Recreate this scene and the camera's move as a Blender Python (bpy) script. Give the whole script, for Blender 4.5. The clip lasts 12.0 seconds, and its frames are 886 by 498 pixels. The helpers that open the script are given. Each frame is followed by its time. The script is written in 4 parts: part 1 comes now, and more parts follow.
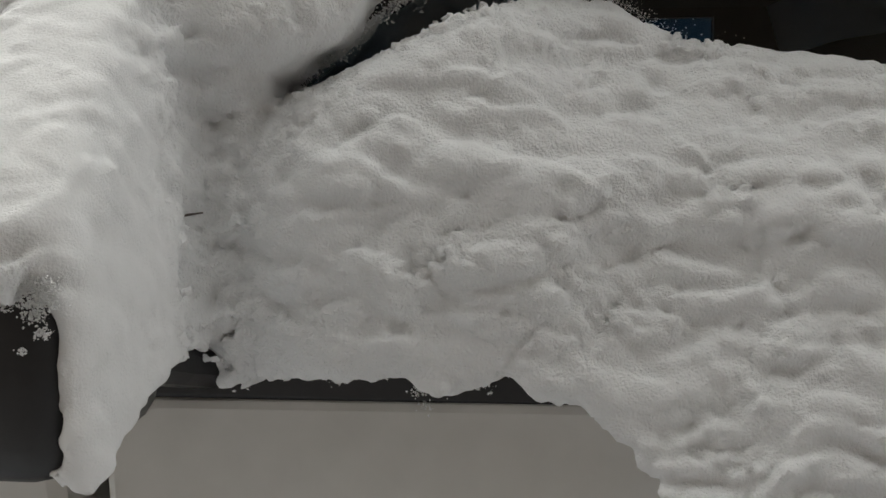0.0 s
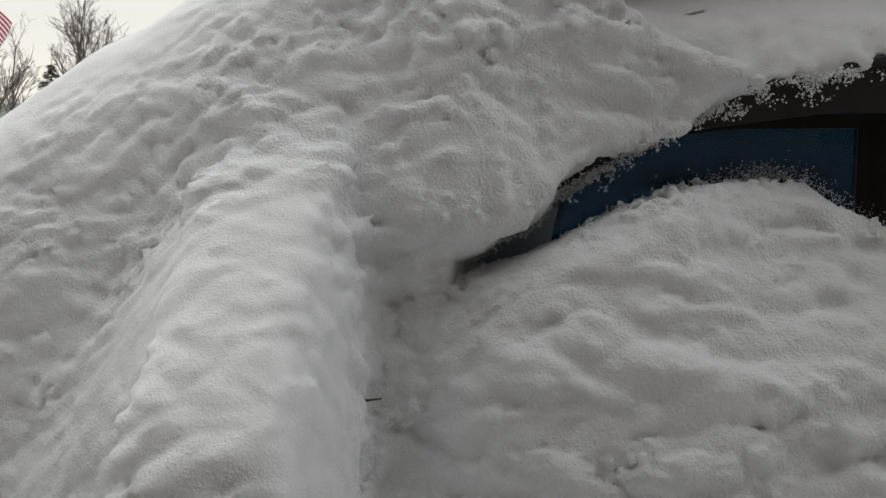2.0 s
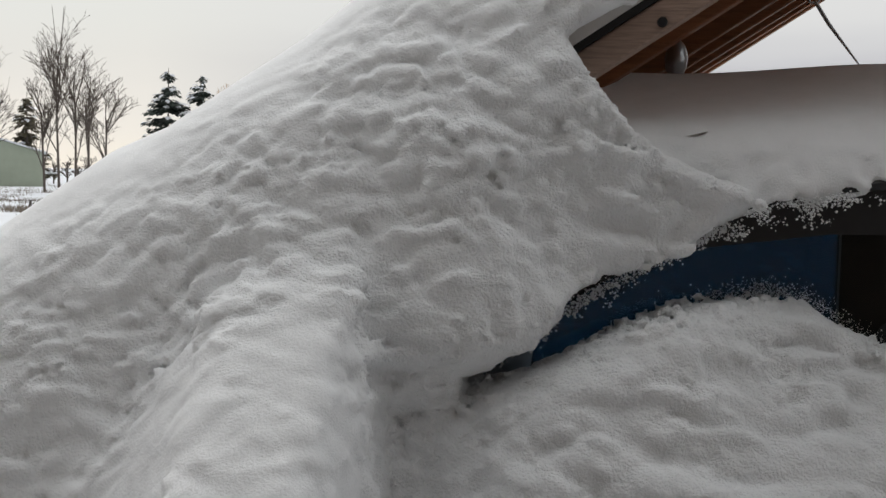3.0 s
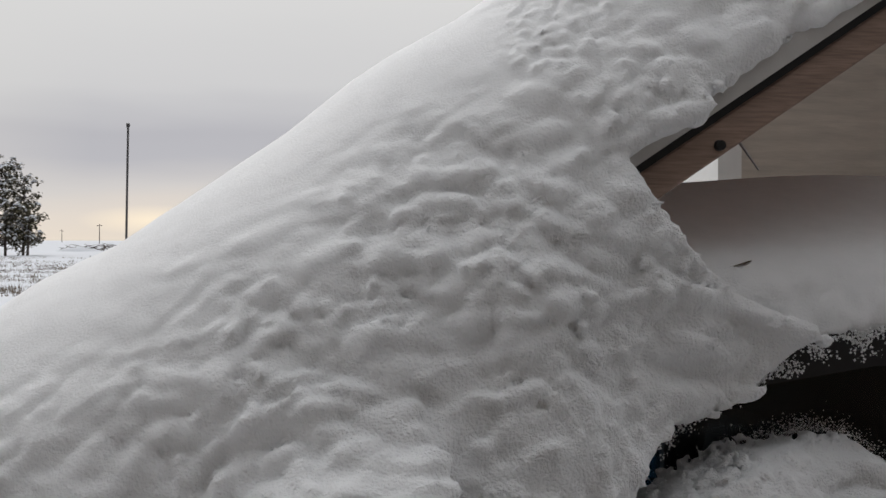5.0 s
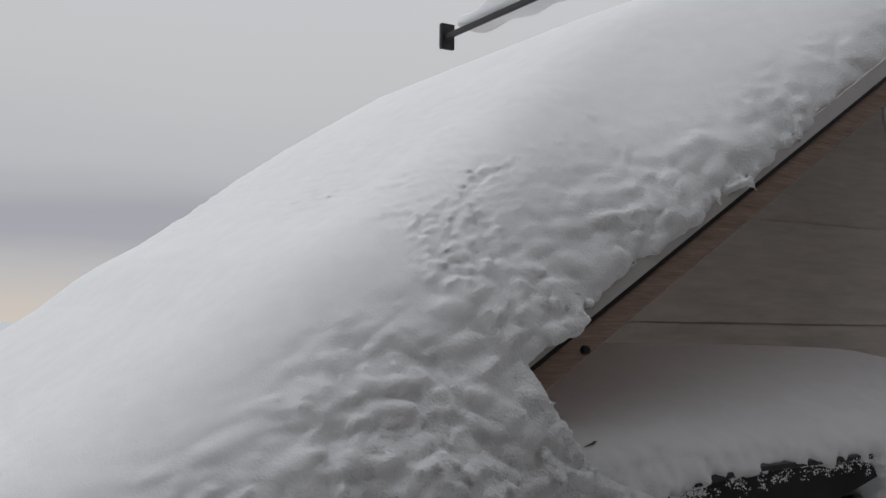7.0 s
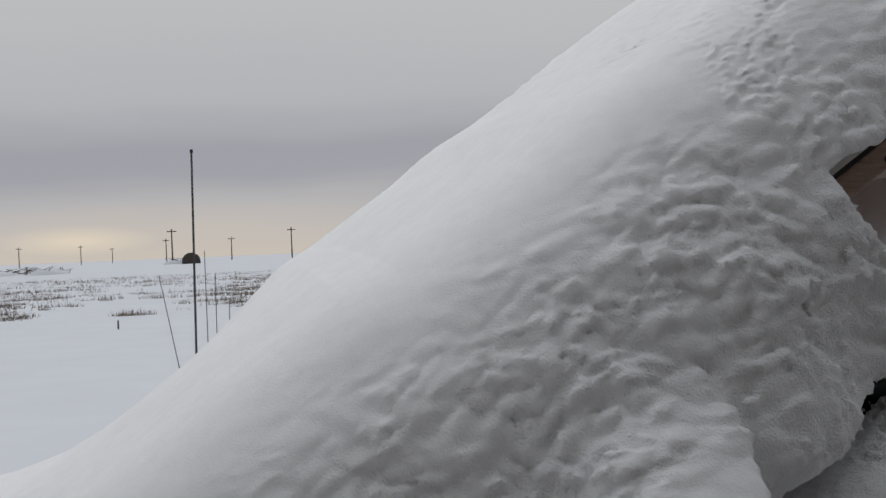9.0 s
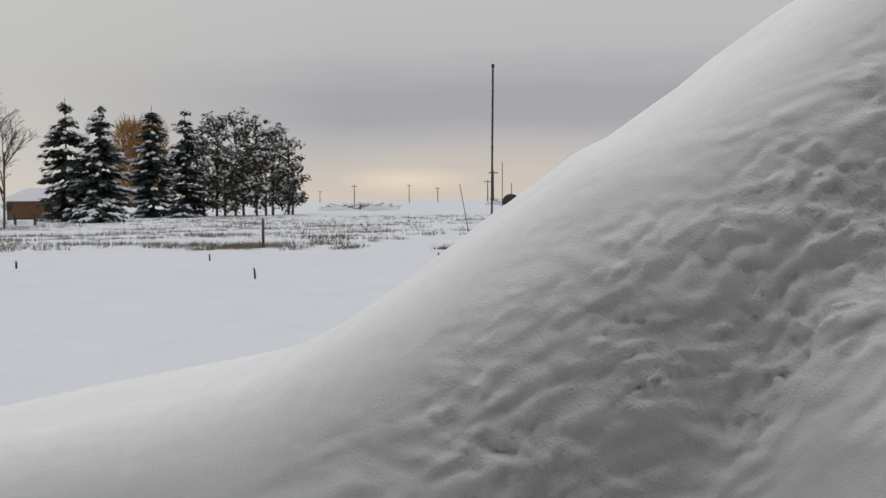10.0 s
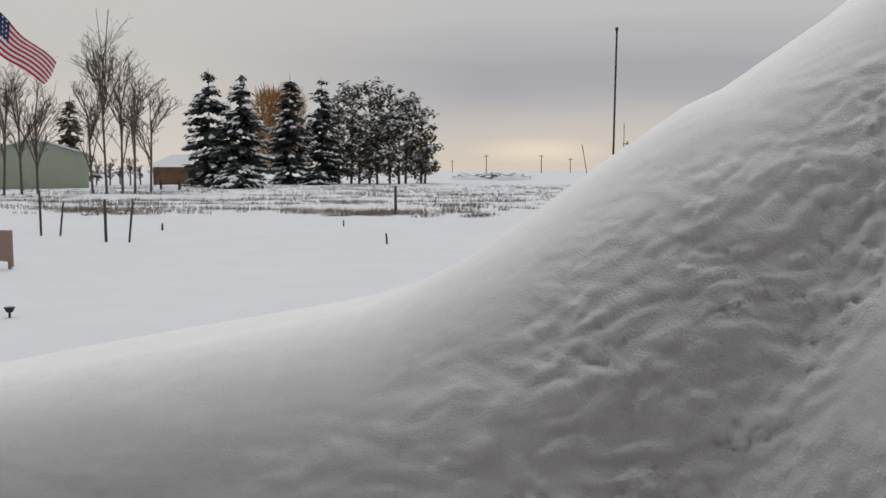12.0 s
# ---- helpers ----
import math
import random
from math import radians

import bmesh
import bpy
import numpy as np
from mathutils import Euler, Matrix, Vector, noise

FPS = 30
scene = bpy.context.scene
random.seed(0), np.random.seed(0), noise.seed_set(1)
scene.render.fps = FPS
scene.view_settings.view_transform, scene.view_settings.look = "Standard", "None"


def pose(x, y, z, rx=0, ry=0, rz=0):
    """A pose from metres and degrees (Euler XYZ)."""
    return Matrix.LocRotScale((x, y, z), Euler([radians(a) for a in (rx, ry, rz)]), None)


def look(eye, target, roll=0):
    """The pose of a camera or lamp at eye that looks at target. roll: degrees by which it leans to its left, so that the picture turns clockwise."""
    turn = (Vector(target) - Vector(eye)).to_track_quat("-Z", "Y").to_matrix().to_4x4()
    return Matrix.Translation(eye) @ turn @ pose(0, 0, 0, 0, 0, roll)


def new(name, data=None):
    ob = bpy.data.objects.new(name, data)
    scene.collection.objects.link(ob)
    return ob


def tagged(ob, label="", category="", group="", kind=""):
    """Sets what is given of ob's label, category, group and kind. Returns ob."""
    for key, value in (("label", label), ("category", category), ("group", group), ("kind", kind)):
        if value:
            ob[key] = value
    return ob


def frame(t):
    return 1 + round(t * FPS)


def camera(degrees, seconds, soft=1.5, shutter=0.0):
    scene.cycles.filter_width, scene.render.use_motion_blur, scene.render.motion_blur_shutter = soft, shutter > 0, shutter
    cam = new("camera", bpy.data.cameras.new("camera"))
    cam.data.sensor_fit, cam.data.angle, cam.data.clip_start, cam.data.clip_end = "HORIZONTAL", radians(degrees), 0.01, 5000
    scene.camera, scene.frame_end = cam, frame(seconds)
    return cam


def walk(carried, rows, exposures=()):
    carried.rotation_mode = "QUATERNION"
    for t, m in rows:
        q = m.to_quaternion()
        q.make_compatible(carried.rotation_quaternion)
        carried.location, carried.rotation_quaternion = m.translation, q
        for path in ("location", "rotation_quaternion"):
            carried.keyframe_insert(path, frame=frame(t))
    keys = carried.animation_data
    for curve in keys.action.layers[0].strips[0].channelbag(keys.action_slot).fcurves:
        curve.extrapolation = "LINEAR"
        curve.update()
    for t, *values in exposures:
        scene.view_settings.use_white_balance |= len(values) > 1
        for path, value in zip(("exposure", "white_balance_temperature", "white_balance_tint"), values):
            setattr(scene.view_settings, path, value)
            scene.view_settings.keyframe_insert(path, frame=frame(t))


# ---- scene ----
cam = camera(44.9, 12.0)
METRES, EYE, TILT, LEAN, TURN = 1.7, 1.25, -1.18, 2.04, 6.0
ROWS = [
    (0.0, 0.0, 0.0, 0.0, 0.2, -6.55, -1.77),
    (0.5, -0.0152, 0.0105, 0.0134, 2.81, -6.26, -2.28),
    (1.0, -0.0294, 0.022, 0.0341, 4.45, -6.0, -2.82),
    (1.5, -0.0496, 0.0264, 0.0638, 4.95, -5.4, -2.97),
    (2.0, -0.0694, 0.0263, 0.0912, 4.69, -4.79, -3.0),
    (2.5, -0.0843, 0.0229, 0.1178, 4.13, -3.8, -3.46),
    (3.0, -0.0932, 0.0188, 0.1427, 3.38, -2.79, -3.47),
    (5.0, -0.3172, 0.152, 0.1834, -14.98, 1.23, -1.79),
    (5.5, -0.3963, 0.1517, 0.1938, -20.08, 1.92, -1.44),
    (6.0, -0.4809, 0.1497, 0.2212, -29.14, 2.2, -0.81),
    (6.5, -0.5165, 0.1621, 0.2488, -36.93, 5.8, -1.91),
    (8.5, -0.5676, 0.1118, 0.2087, -27.0, 5.2, 0.54),
    (9.0, -0.5659, 0.0771, 0.1776, -18.77, 1.66, 0.78),
    (9.5, -0.5492, 0.0454, 0.1423, -10.19, -0.42, -0.2),
    (10.0, -0.5289, 0.0149, 0.1166, -1.96, -1.4, -1.42),
    (10.5, -0.5168, -0.0038, 0.1099, 1.96, -2.14, -1.81),
    (11.0, -0.5141, -0.0174, 0.1054, 3.72, -2.66, -2.1),
    (11.5, -0.5123, -0.037, 0.1019, 4.65, -3.12, -2.14),
    (12.0, -0.511, -0.0773, 0.0929, 5.06, -3.21, -2.22),
]
walk(cam, [(t, pose(0, 0, EYE, TILT, LEAN, TURN) @ pose(METRES * x, METRES * y, METRES * z, 90 + pitch, roll, yaw)) for t, x, y, z, yaw, pitch, roll in ROWS],
     [(0.0, 0.85, 6900, 6), (0.5, 0.62, 6850, 6), (1.5, 0.6, 6700, 6), (3.0, 0.42, 6600, 8), (5.0, 0.2, 6550, 10), (6.5, -0.06, 6400, 10), (8.3, -0.3, 6250, 10), (9.5, -0.2, 6450, 10), (12.0, -0.1, 6600, 10)])

# ---- world and light ----
SUN_AZ, SUN_EL = -6.0, 9.0        # degrees east of +y, above the horizon
world = bpy.data.worlds.new("overcast_sky")
scene.world = world
world.use_nodes = True
wn, wl = world.node_tree.nodes, world.node_tree.links
wn.clear()


def wnode(kind, **values):
    n = wn.new(kind)
    for k, v in values.items():
        n.inputs[k].default_value = v
    return n


w_out, w_bg = wn.new("ShaderNodeOutputWorld"), wn.new("ShaderNodeBackground")
w_tc, w_sep = wn.new("ShaderNodeTexCoord"), wn.new("ShaderNodeSeparateXYZ")
wl.new(w_tc.outputs["Generated"], w_sep.inputs[0])
# layered cloud: the elevation, pushed about by a flat stretched noise
w_map = wn.new("ShaderNodeMapping")
w_map.inputs["Scale"].default_value = (1.6, 1.6, 9.0)
wl.new(w_tc.outputs["Generated"], w_map.inputs["Vector"])
w_noise = wnode("ShaderNodeTexNoise", Scale=1.7, Detail=4.0, Roughness=0.5)
wl.new(w_map.outputs[0], w_noise.inputs["Vector"])
w_off = wn.new("ShaderNodeMath"); w_off.operation = "MULTIPLY_ADD"
w_off.inputs[1].default_value, w_off.inputs[2].default_value = 0.05, -0.025
wl.new(w_noise.outputs["Fac"], w_off.inputs[0])
w_el = wn.new("ShaderNodeMath"); w_el.operation = "ADD"
wl.new(w_sep.outputs["Z"], w_el.inputs[0]); wl.new(w_off.outputs[0], w_el.inputs[1])
w_ramp = wn.new("ShaderNodeValToRGB")
wl.new(w_el.outputs[0], w_ramp.inputs[0])
STOPS = [(0.0, (0.70, 0.62, 0.53)), (0.022, (0.66, 0.60, 0.54)), (0.045, (0.56, 0.54, 0.53)), (0.075, (0.43, 0.43, 0.46)),
         (0.10, (0.42, 0.42, 0.45)), (0.135, (0.54, 0.54, 0.55)), (0.22, (0.60, 0.60, 0.60)), (0.36, (0.65, 0.65, 0.66)), (0.6, (0.76, 0.77, 0.79)), (1.0, (0.90, 0.92, 0.95))]
ramp = w_ramp.color_ramp
while len(ramp.elements) < len(STOPS):
    ramp.elements.new(0.5)
for e, (p, c) in zip(ramp.elements, STOPS):
    e.position, e.color = p, (*c, 1)
# the thin bright gap in the cloud by the sun
sun_dir = Vector((math.sin(radians(SUN_AZ)), math.cos(radians(SUN_AZ)), 0.018)).normalized()
w_sub = wn.new("ShaderNodeVectorMath"); w_sub.operation = "SUBTRACT"
w_sub.inputs[1].default_value = sun_dir
wl.new(w_tc.outputs["Generated"], w_sub.inputs[0])
w_sc = wn.new("ShaderNodeVectorMath"); w_sc.operation = "MULTIPLY"
w_sc.inputs[1].default_value = (1.0, 1.0, 5.0)
wl.new(w_sub.outputs[0], w_sc.inputs[0])
w_len = wn.new("ShaderNodeVectorMath"); w_len.operation = "LENGTH"
wl.new(w_sc.outputs[0], w_len.inputs[0])
w_glow = wn.new("ShaderNodeMapRange")
w_glow.inputs["From Min"].default_value, w_glow.inputs["From Max"].default_value = 0.07, 0.01
w_glow.inputs["To Min"].default_value, w_glow.inputs["To Max"].default_value = 0.0, 0.55
wl.new(w_len.outputs[1], w_glow.inputs["Value"])
w_mix = wn.new("ShaderNodeMix"); w_mix.data_type = "RGBA"
w_mix.inputs["B"].default_value = (1.0, 0.85, 0.62, 1)
wl.new(w_glow.outputs[0], w_mix.inputs["Factor"])
w_left = wn.new("ShaderNodeMapRange")
for k, v in (("From Min", -0.16), ("From Max", -0.42), ("To Min", 0.0), ("To Max", 0.85)):
    w_left.inputs[k].default_value = v
wl.new(w_sep.outputs["X"], w_left.inputs["Value"])
w_plain = wn.new("ShaderNodeValToRGB")
wl.new(w_el.outputs[0], w_plain.inputs[0])
PLAIN = [(0.0, (0.74, 0.68, 0.60)), (0.06, (0.66, 0.63, 0.59)), (0.14, (0.60, 0.60, 0.58)), (0.36, (0.65, 0.65, 0.66)), (0.6, (0.76, 0.77, 0.79)), (1.0, (0.90, 0.92, 0.95))]
while len(w_plain.color_ramp.elements) < len(PLAIN):
    w_plain.color_ramp.elements.new(0.5)
for e, (p, c) in zip(w_plain.color_ramp.elements, PLAIN):
    e.position, e.color = p, (*c, 1)
w_band = wn.new("ShaderNodeMix"); w_band.data_type = "RGBA"
wl.new(w_left.outputs[0], w_band.inputs["Factor"])
wl.new(w_ramp.outputs[0], w_band.inputs["A"]); wl.new(w_plain.outputs[0], w_band.inputs["B"])
wl.new(w_band.outputs["Result"], w_mix.inputs["A"])
# the cloud is thinner towards the sun's side
w_side = wn.new("ShaderNodeMapRange")
for k, v in (("From Min", -1.0), ("From Max", 0.35), ("To Min", 0.5), ("To Max", 1.0)):
    w_side.inputs[k].default_value = v
wl.new(w_sep.outputs["Y"], w_side.inputs["Value"])
w_mul = wn.new("ShaderNodeVectorMath"); w_mul.operation = "SCALE"
wl.new(w_mix.outputs["Result"], w_mul.inputs[0]); wl.new(w_side.outputs[0], w_mul.inputs["Scale"])
wl.new(w_mul.outputs[0], w_bg.inputs["Color"])
w_bg.inputs["Strength"].default_value = 1.0
wl.new(w_bg.outputs[0], w_out.inputs["Surface"])

sun = new("sun", bpy.data.lights.new("sun", "SUN"))
sun.data.energy, sun.data.angle, sun.data.color = 0.6, radians(40), (1.0, 0.96, 0.9)
sun.matrix_world = look((-6, 20, 22), (0, 0, 0))


# ---- materials ----
def material(name, colour, rough=0.6, metal=0.0, vary=0.12, scale=6.0, bump=0.0, bump_scale=60.0, stretch=(1, 1, 1), fine=4.0, spec=0.5):
    """A surface whose colour varies at two scales, with fine relief."""
    m = bpy.data.materials.new(name)
    m.use_nodes = True
    n, l = m.node_tree.nodes, m.node_tree.links
    b = n["Principled BSDF"]
    b.inputs["Roughness"].default_value, b.inputs["Metallic"].default_value = rough, metal
    b.inputs["Specular IOR Level"].default_value = spec
    tc, mp = n.new("ShaderNodeTexCoord"), n.new("ShaderNodeMapping")
    mp.inputs["Scale"].default_value = stretch
    l.new(tc.outputs["Object"], mp.inputs["Vector"])
    a, f = n.new("ShaderNodeTexNoise"), n.new("ShaderNodeTexNoise")
    a.inputs["Scale"].default_value, a.inputs["Detail"].default_value = scale, 5
    f.inputs["Scale"].default_value, f.inputs["Detail"].default_value = scale * fine, 3
    for t in (a, f):
        l.new(mp.outputs[0], t.inputs["Vector"])
    add = n.new("ShaderNodeMath"); add.operation = "ADD"
    l.new(a.outputs["Fac"], add.inputs[0]); l.new(f.outputs["Fac"], add.inputs[1])
    r = n.new("ShaderNodeMapRange")
    r.inputs["From Min"].default_value, r.inputs["From Max"].default_value = 0.6, 1.4
    r.inputs["To Min"].default_value, r.inputs["To Max"].default_value = 1 - vary, 1 + vary
    l.new(add.outputs[0], r.inputs["Value"])
    s = n.new("ShaderNodeVectorMath"); s.operation = "SCALE"
    s.inputs[0].default_value = colour
    l.new(r.outputs[0], s.inputs["Scale"])
    l.new(s.outputs[0], b.inputs["Base Color"])
    if bump:
        t = n.new("ShaderNodeTexNoise")
        t.inputs["Scale"].default_value, t.inputs["Detail"].default_value = bump_scale, 4
        l.new(mp.outputs[0], t.inputs["Vector"])
        u = n.new("ShaderNodeBump")
        u.inputs["Strength"].default_value, u.inputs["Distance"].default_value = bump, 0.01
        l.new(t.outputs["Fac"], u.inputs["Height"])
        l.new(u.outputs[0], b.inputs["Normal"])
    return m


def glass(name, colour, rough=0.02):
    m = bpy.data.materials.new(name)
    m.use_nodes = True
    n, l = m.node_tree.nodes, m.node_tree.links
    n.remove(n["Principled BSDF"])
    t, g, x, f = n.new("ShaderNodeBsdfTransparent"), n.new("ShaderNodeBsdfGlossy"), n.new("ShaderNodeMixShader"), n.new("ShaderNodeFresnel")
    t.inputs["Color"].default_value = (*colour, 1)
    g.inputs["Roughness"].default_value = rough
    f.inputs["IOR"].default_value = 1.4
    l.new(f.outputs[0], x.inputs[0]); l.new(t.outputs[0], x.inputs[1]); l.new(g.outputs[0], x.inputs[2])
    l.new(x.outputs[0], n["Material Output"].inputs["Surface"])
    return m


SNOW = material("snow", (0.86, 0.865, 0.875), 0.8, 0, 0.035, 9.0, 0.5, 420.0, spec=0.3)
sn, sl = SNOW.node_tree.nodes, SNOW.node_tree.links
snow_at = next(n for n in sn if n.type == "MAPPING").outputs[0]
powder = next(n for n in sn if n.type == "BUMP")
powder.inputs["Strength"].default_value, powder.inputs["Distance"].default_value = 0.35, 0.003
grain_at = sn.new("ShaderNodeAttribute"); grain_at.attribute_name = "grain"
flakes = sn.new("ShaderNodeTexVoronoi"); flakes.inputs["Scale"].default_value, flakes.inputs["Randomness"].default_value = 330.0, 1.0
sl.new(snow_at, flakes.inputs["Vector"])
coarse = sn.new("ShaderNodeTexNoise"); coarse.inputs["Scale"].default_value, coarse.inputs["Detail"].default_value, coarse.inputs["Roughness"].default_value = 290.0, 2, 0.6
sl.new(snow_at, coarse.inputs["Vector"])
crystal = sn.new("ShaderNodeBump"); crystal.inputs["Distance"].default_value = 0.0042
sl.new(grain_at.outputs["Fac"], crystal.inputs["Strength"])
sl.new(coarse.outputs["Fac"], crystal.inputs["Height"])
sl.new(crystal.outputs[0], powder.inputs["Normal"])
# a few wet grains glint
glint_at = sn.new("ShaderNodeSeparateColor")
sl.new(flakes.outputs["Color"], glint_at.inputs[0])
glint = sn.new("ShaderNodeMapRange")
for k, v in (("From Min", 0.86), ("From Max", 0.95), ("To Min", 0.8), ("To Max", 0.4)):
    glint.inputs[k].default_value = v
sl.new(glint_at.outputs[0], glint.inputs["Value"])
sl.new(glint.outputs[0], sn["Principled BSDF"].inputs["Roughness"])
sn["Principled BSDF"].inputs["Subsurface Weight"].default_value = 0.6
sn["Principled BSDF"].inputs["Subsurface Radius"].default_value = (1.0, 1.0, 1.0)
sn["Principled BSDF"].inputs["Subsurface Scale"].default_value = 0.007
SNOW_FAR = material("field_snow", (0.74, 0.76, 0.80), 0.9, 0, 0.03, 0.25, 0.1, 3.0, spec=0.1)
PAINT = material("grey_white_car_paint", (0.62, 0.60, 0.57), 0.28, 0, 0.05, 5.0, 0.02, 200)
BLACK = material("black_textured_plastic", (0.016, 0.016, 0.018), 0.4, 0, 0.2, 20, 0.04, 500)
RUBBER = material("black_rubber", (0.012, 0.012, 0.012), 0.6, 0, 0.2, 30, 0.1, 300)
CLOTH = material("dark_cabin_trim", (0.012, 0.012, 0.014), 0.9, 0, 0.2, 15, 0.2, 300)
STEEL = material("galvanised_steel", (0.45, 0.46, 0.48), 0.35, 0.9, 0.1, 40, 0.05, 300)
DARKMETAL = material("dark_bronze_metal", (0.02, 0.02, 0.022), 0.45, 0.3, 0.15, 20)
WOOD = material("weathered_brown_wood", (0.30, 0.205, 0.16), 0.7, 0, 0.35, 7.0, 0.25, 40, (1, 14, 14))
WOOD_NEW = material("stained_cedar", (0.26, 0.105, 0.045), 0.6, 0, 0.3, 7.0, 0.2, 40, (1, 14, 14))
FLASH = material("off_white_drip_edge", (0.55, 0.53, 0.51), 0.45, 0, 0.06, 12.0)
PLY = material("beige_plywood", (0.53, 0.47, 0.405), 0.6, 0, 0.16, 2.2, 0.12, 30, (1, 3, 7))
SHADE_WALL = material("brown_shade_wall", (0.14, 0.11, 0.085), 0.8, 0, 0.2, 1.5, 0.1, 30)
TRIM = material("white_trim_board", (0.75, 0.74, 0.72), 0.5, 0, 0.05, 5.0)
BRICK = material("orange_brown_siding", (0.22, 0.115, 0.065), 0.8, 0, 0.15, 0.8)
GREEN_METAL = material("pale_green_metal", (0.34, 0.38, 0.30), 0.5, 0, 0.08, 0.4)
BARK = material("grey_brown_bark", (0.11, 0.09, 0.078), 0.9, 0, 0.3, 4.0)
NEEDLE = material("dark_spruce_needles", (0.03, 0.042, 0.034), 0.8, 0, 0.5, 1.2)
PINE = material("olive_pine_needles", (0.085, 0.075, 0.045), 0.8, 0, 0.5, 1.2)
WILLOW = material("yellow_willow_twigs", (0.33, 0.17, 0.045), 0.8, 0, 0.35, 1.0)
GRASS = material("dry_winter_grass", (0.17, 0.135, 0.10), 0.9, 0, 0.4, 0.4)
POLE = material("dark_pole_wood", (0.06, 0.05, 0.045), 0.8, 0, 0.3, 3.0)
ROD = material("dark_fibreglass", (0.05, 0.048, 0.05), 0.5, 0, 0.2, 20)
SIDEGLASS = glass("side_glass", (0.78, 0.84, 0.88))
BLUEGLASS = glass("blue_tinted_glass", (0.045, 0.1, 0.14))
FLAG_RED = material("flag_red", (0.45, 0.02, 0.035), 0.8, 0, 0.1, 4)
FLAG_WHITE = material("flag_white", (0.75, 0.74, 0.75), 0.8, 0, 0.05, 4)
FLAG_BLUE = material("flag_blue", (0.02, 0.03, 0.11), 0.8, 0, 0.1, 4)


# ---- mesh helpers ----
def mesh_of(name, verts, faces, mat, smooth=False):
    me = bpy.data.meshes.new(name)
    me.from_pydata([tuple(v) for v in verts], [], [tuple(f) for f in faces])
    for m in (mat if isinstance(mat, (list, tuple)) else [mat]):
        me.materials.append(m)
    if smooth:
        me.shade_smooth()
    return me


def part(name, bm, mat, parent=None, label="", smooth=False):
    """Links a bmesh as one mesh object, under a thing or a part."""
    me = bpy.data.meshes.new(name)
    bm.to_mesh(me)
    bm.free()
    me.materials.append(mat)
    if smooth:
        me.shade_smooth()
    ob = new(name, me)
    ob.parent = parent
    return tagged(ob, label)


def thing(name, x, y, z, label, category, group="", kind=""):
    ob = new(name)
    ob.matrix_world = Matrix.Translation((x, y, z))
    ob.empty_display_size = 0.1
    return tagged(ob, label, category, group, kind)


def box(x0, x1, y0, y1, z0, z1, bevel=0.0, seg=2, bm=None):
    bm = bm or bmesh.new()
    g = bmesh.ops.create_cube(bm, size=1)["verts"]
    for v in g:
        v.co = Vector(((x0 + x1) / 2 + v.co.x * (x1 - x0), (y0 + y1) / 2 + v.co.y * (y1 - y0), (z0 + z1) / 2 + v.co.z * (z1 - z0)))
    if bevel:
        es = {e for v in g for e in v.link_edges}
        bmesh.ops.bevel(bm, geom=list(es), offset=bevel, segments=seg, profile=0.5, affect="EDGES")
    return bm


def extrude_xz(outline, y0, y1, bevel=0.0, seg=2):
    """A prism: an outline in x and z, from y0 to y1."""
    bm = bmesh.new()
    f = bm.faces.new([bm.verts.new((x, y0, z)) for x, z in outline])
    r = bmesh.ops.extrude_face_region(bm, geom=[f])
    for v in r["geom"]:
        if isinstance(v, bmesh.types.BMVert):
            v.co.y = y1
    bmesh.ops.recalc_face_normals(bm, faces=bm.faces)
    if bevel:
        bmesh.ops.bevel(bm, geom=list(bm.edges), offset=bevel, segments=seg, profile=0.5, affect="EDGES")
    return bm


def tube(points, radii, sides=6, bm=None, cap=True):
    """A tapered tube along points."""
    bm = bm or bmesh.new()
    rings = []
    n = len(points)
    for i, p in enumerate(points):
        p = Vector(p)
        d = (Vector(points[min(i + 1, n - 1)]) - Vector(points[max(i - 1, 0)])).normalized()
        a = d.orthogonal().normalized()
        b = d.cross(a)
        r = radii[i] if isinstance(radii, (list, tuple)) else radii
        rings.append([bm.verts.new(p + r * (math.cos(t) * a + math.sin(t) * b)) for t in (2 * math.pi * k / sides for k in range(sides))])
    for q, s in zip(rings, rings[1:]):
        best = min(range(sides), key=lambda o: sum((q[k].co - s[(k + o) % sides].co).length for k in range(sides)))
        for k in range(sides):
            bm.faces.new((q[k], q[(k + 1) % sides], s[(k + 1 + best) % sides], s[(k + best) % sides]))
    if cap:
        bm.faces.new(list(reversed(rings[0])))
        bm.faces.new(rings[-1])
    bmesh.ops.recalc_face_normals(bm, faces=bm.faces)
    return bm


# ---- snow as a solid with a smooth, lumpy skin ----
TABLE = np.random.RandomState(7).rand(64, 64, 64).astype(np.float32) * 2 - 1


def lumps(x, y, z, sx, sy, sz, shift=0):
    """Smooth noise from -1 to 1, its lumps sx, sy, sz metres apart."""
    a, b, c = x / sx, y / sy, z / sz
    p = [0.80 * a + 0.36 * b + 0.48 * c + shift, -0.60 * a + 0.48 * b + 0.64 * c + shift * 1.7, -0.8 * b + 0.6 * c + shift * 2.3]
    i = [np.floor(q).astype(np.int64) for q in p]
    f = [(q - k) for q, k in zip(p, i)]
    f = [(t * t * (3 - 2 * t)).astype(np.float32) for t in f]
    out = 0
    for a in (0, 1):
        for b in (0, 1):
            for c in (0, 1):
                w = (f[0] if a else 1 - f[0]) * (f[1] if b else 1 - f[1]) * (f[2] if c else 1 - f[2])
                out = out + w * TABLE[(i[0] + a) & 63, (i[1] + b) & 63, (i[2] + c) & 63]
    return out


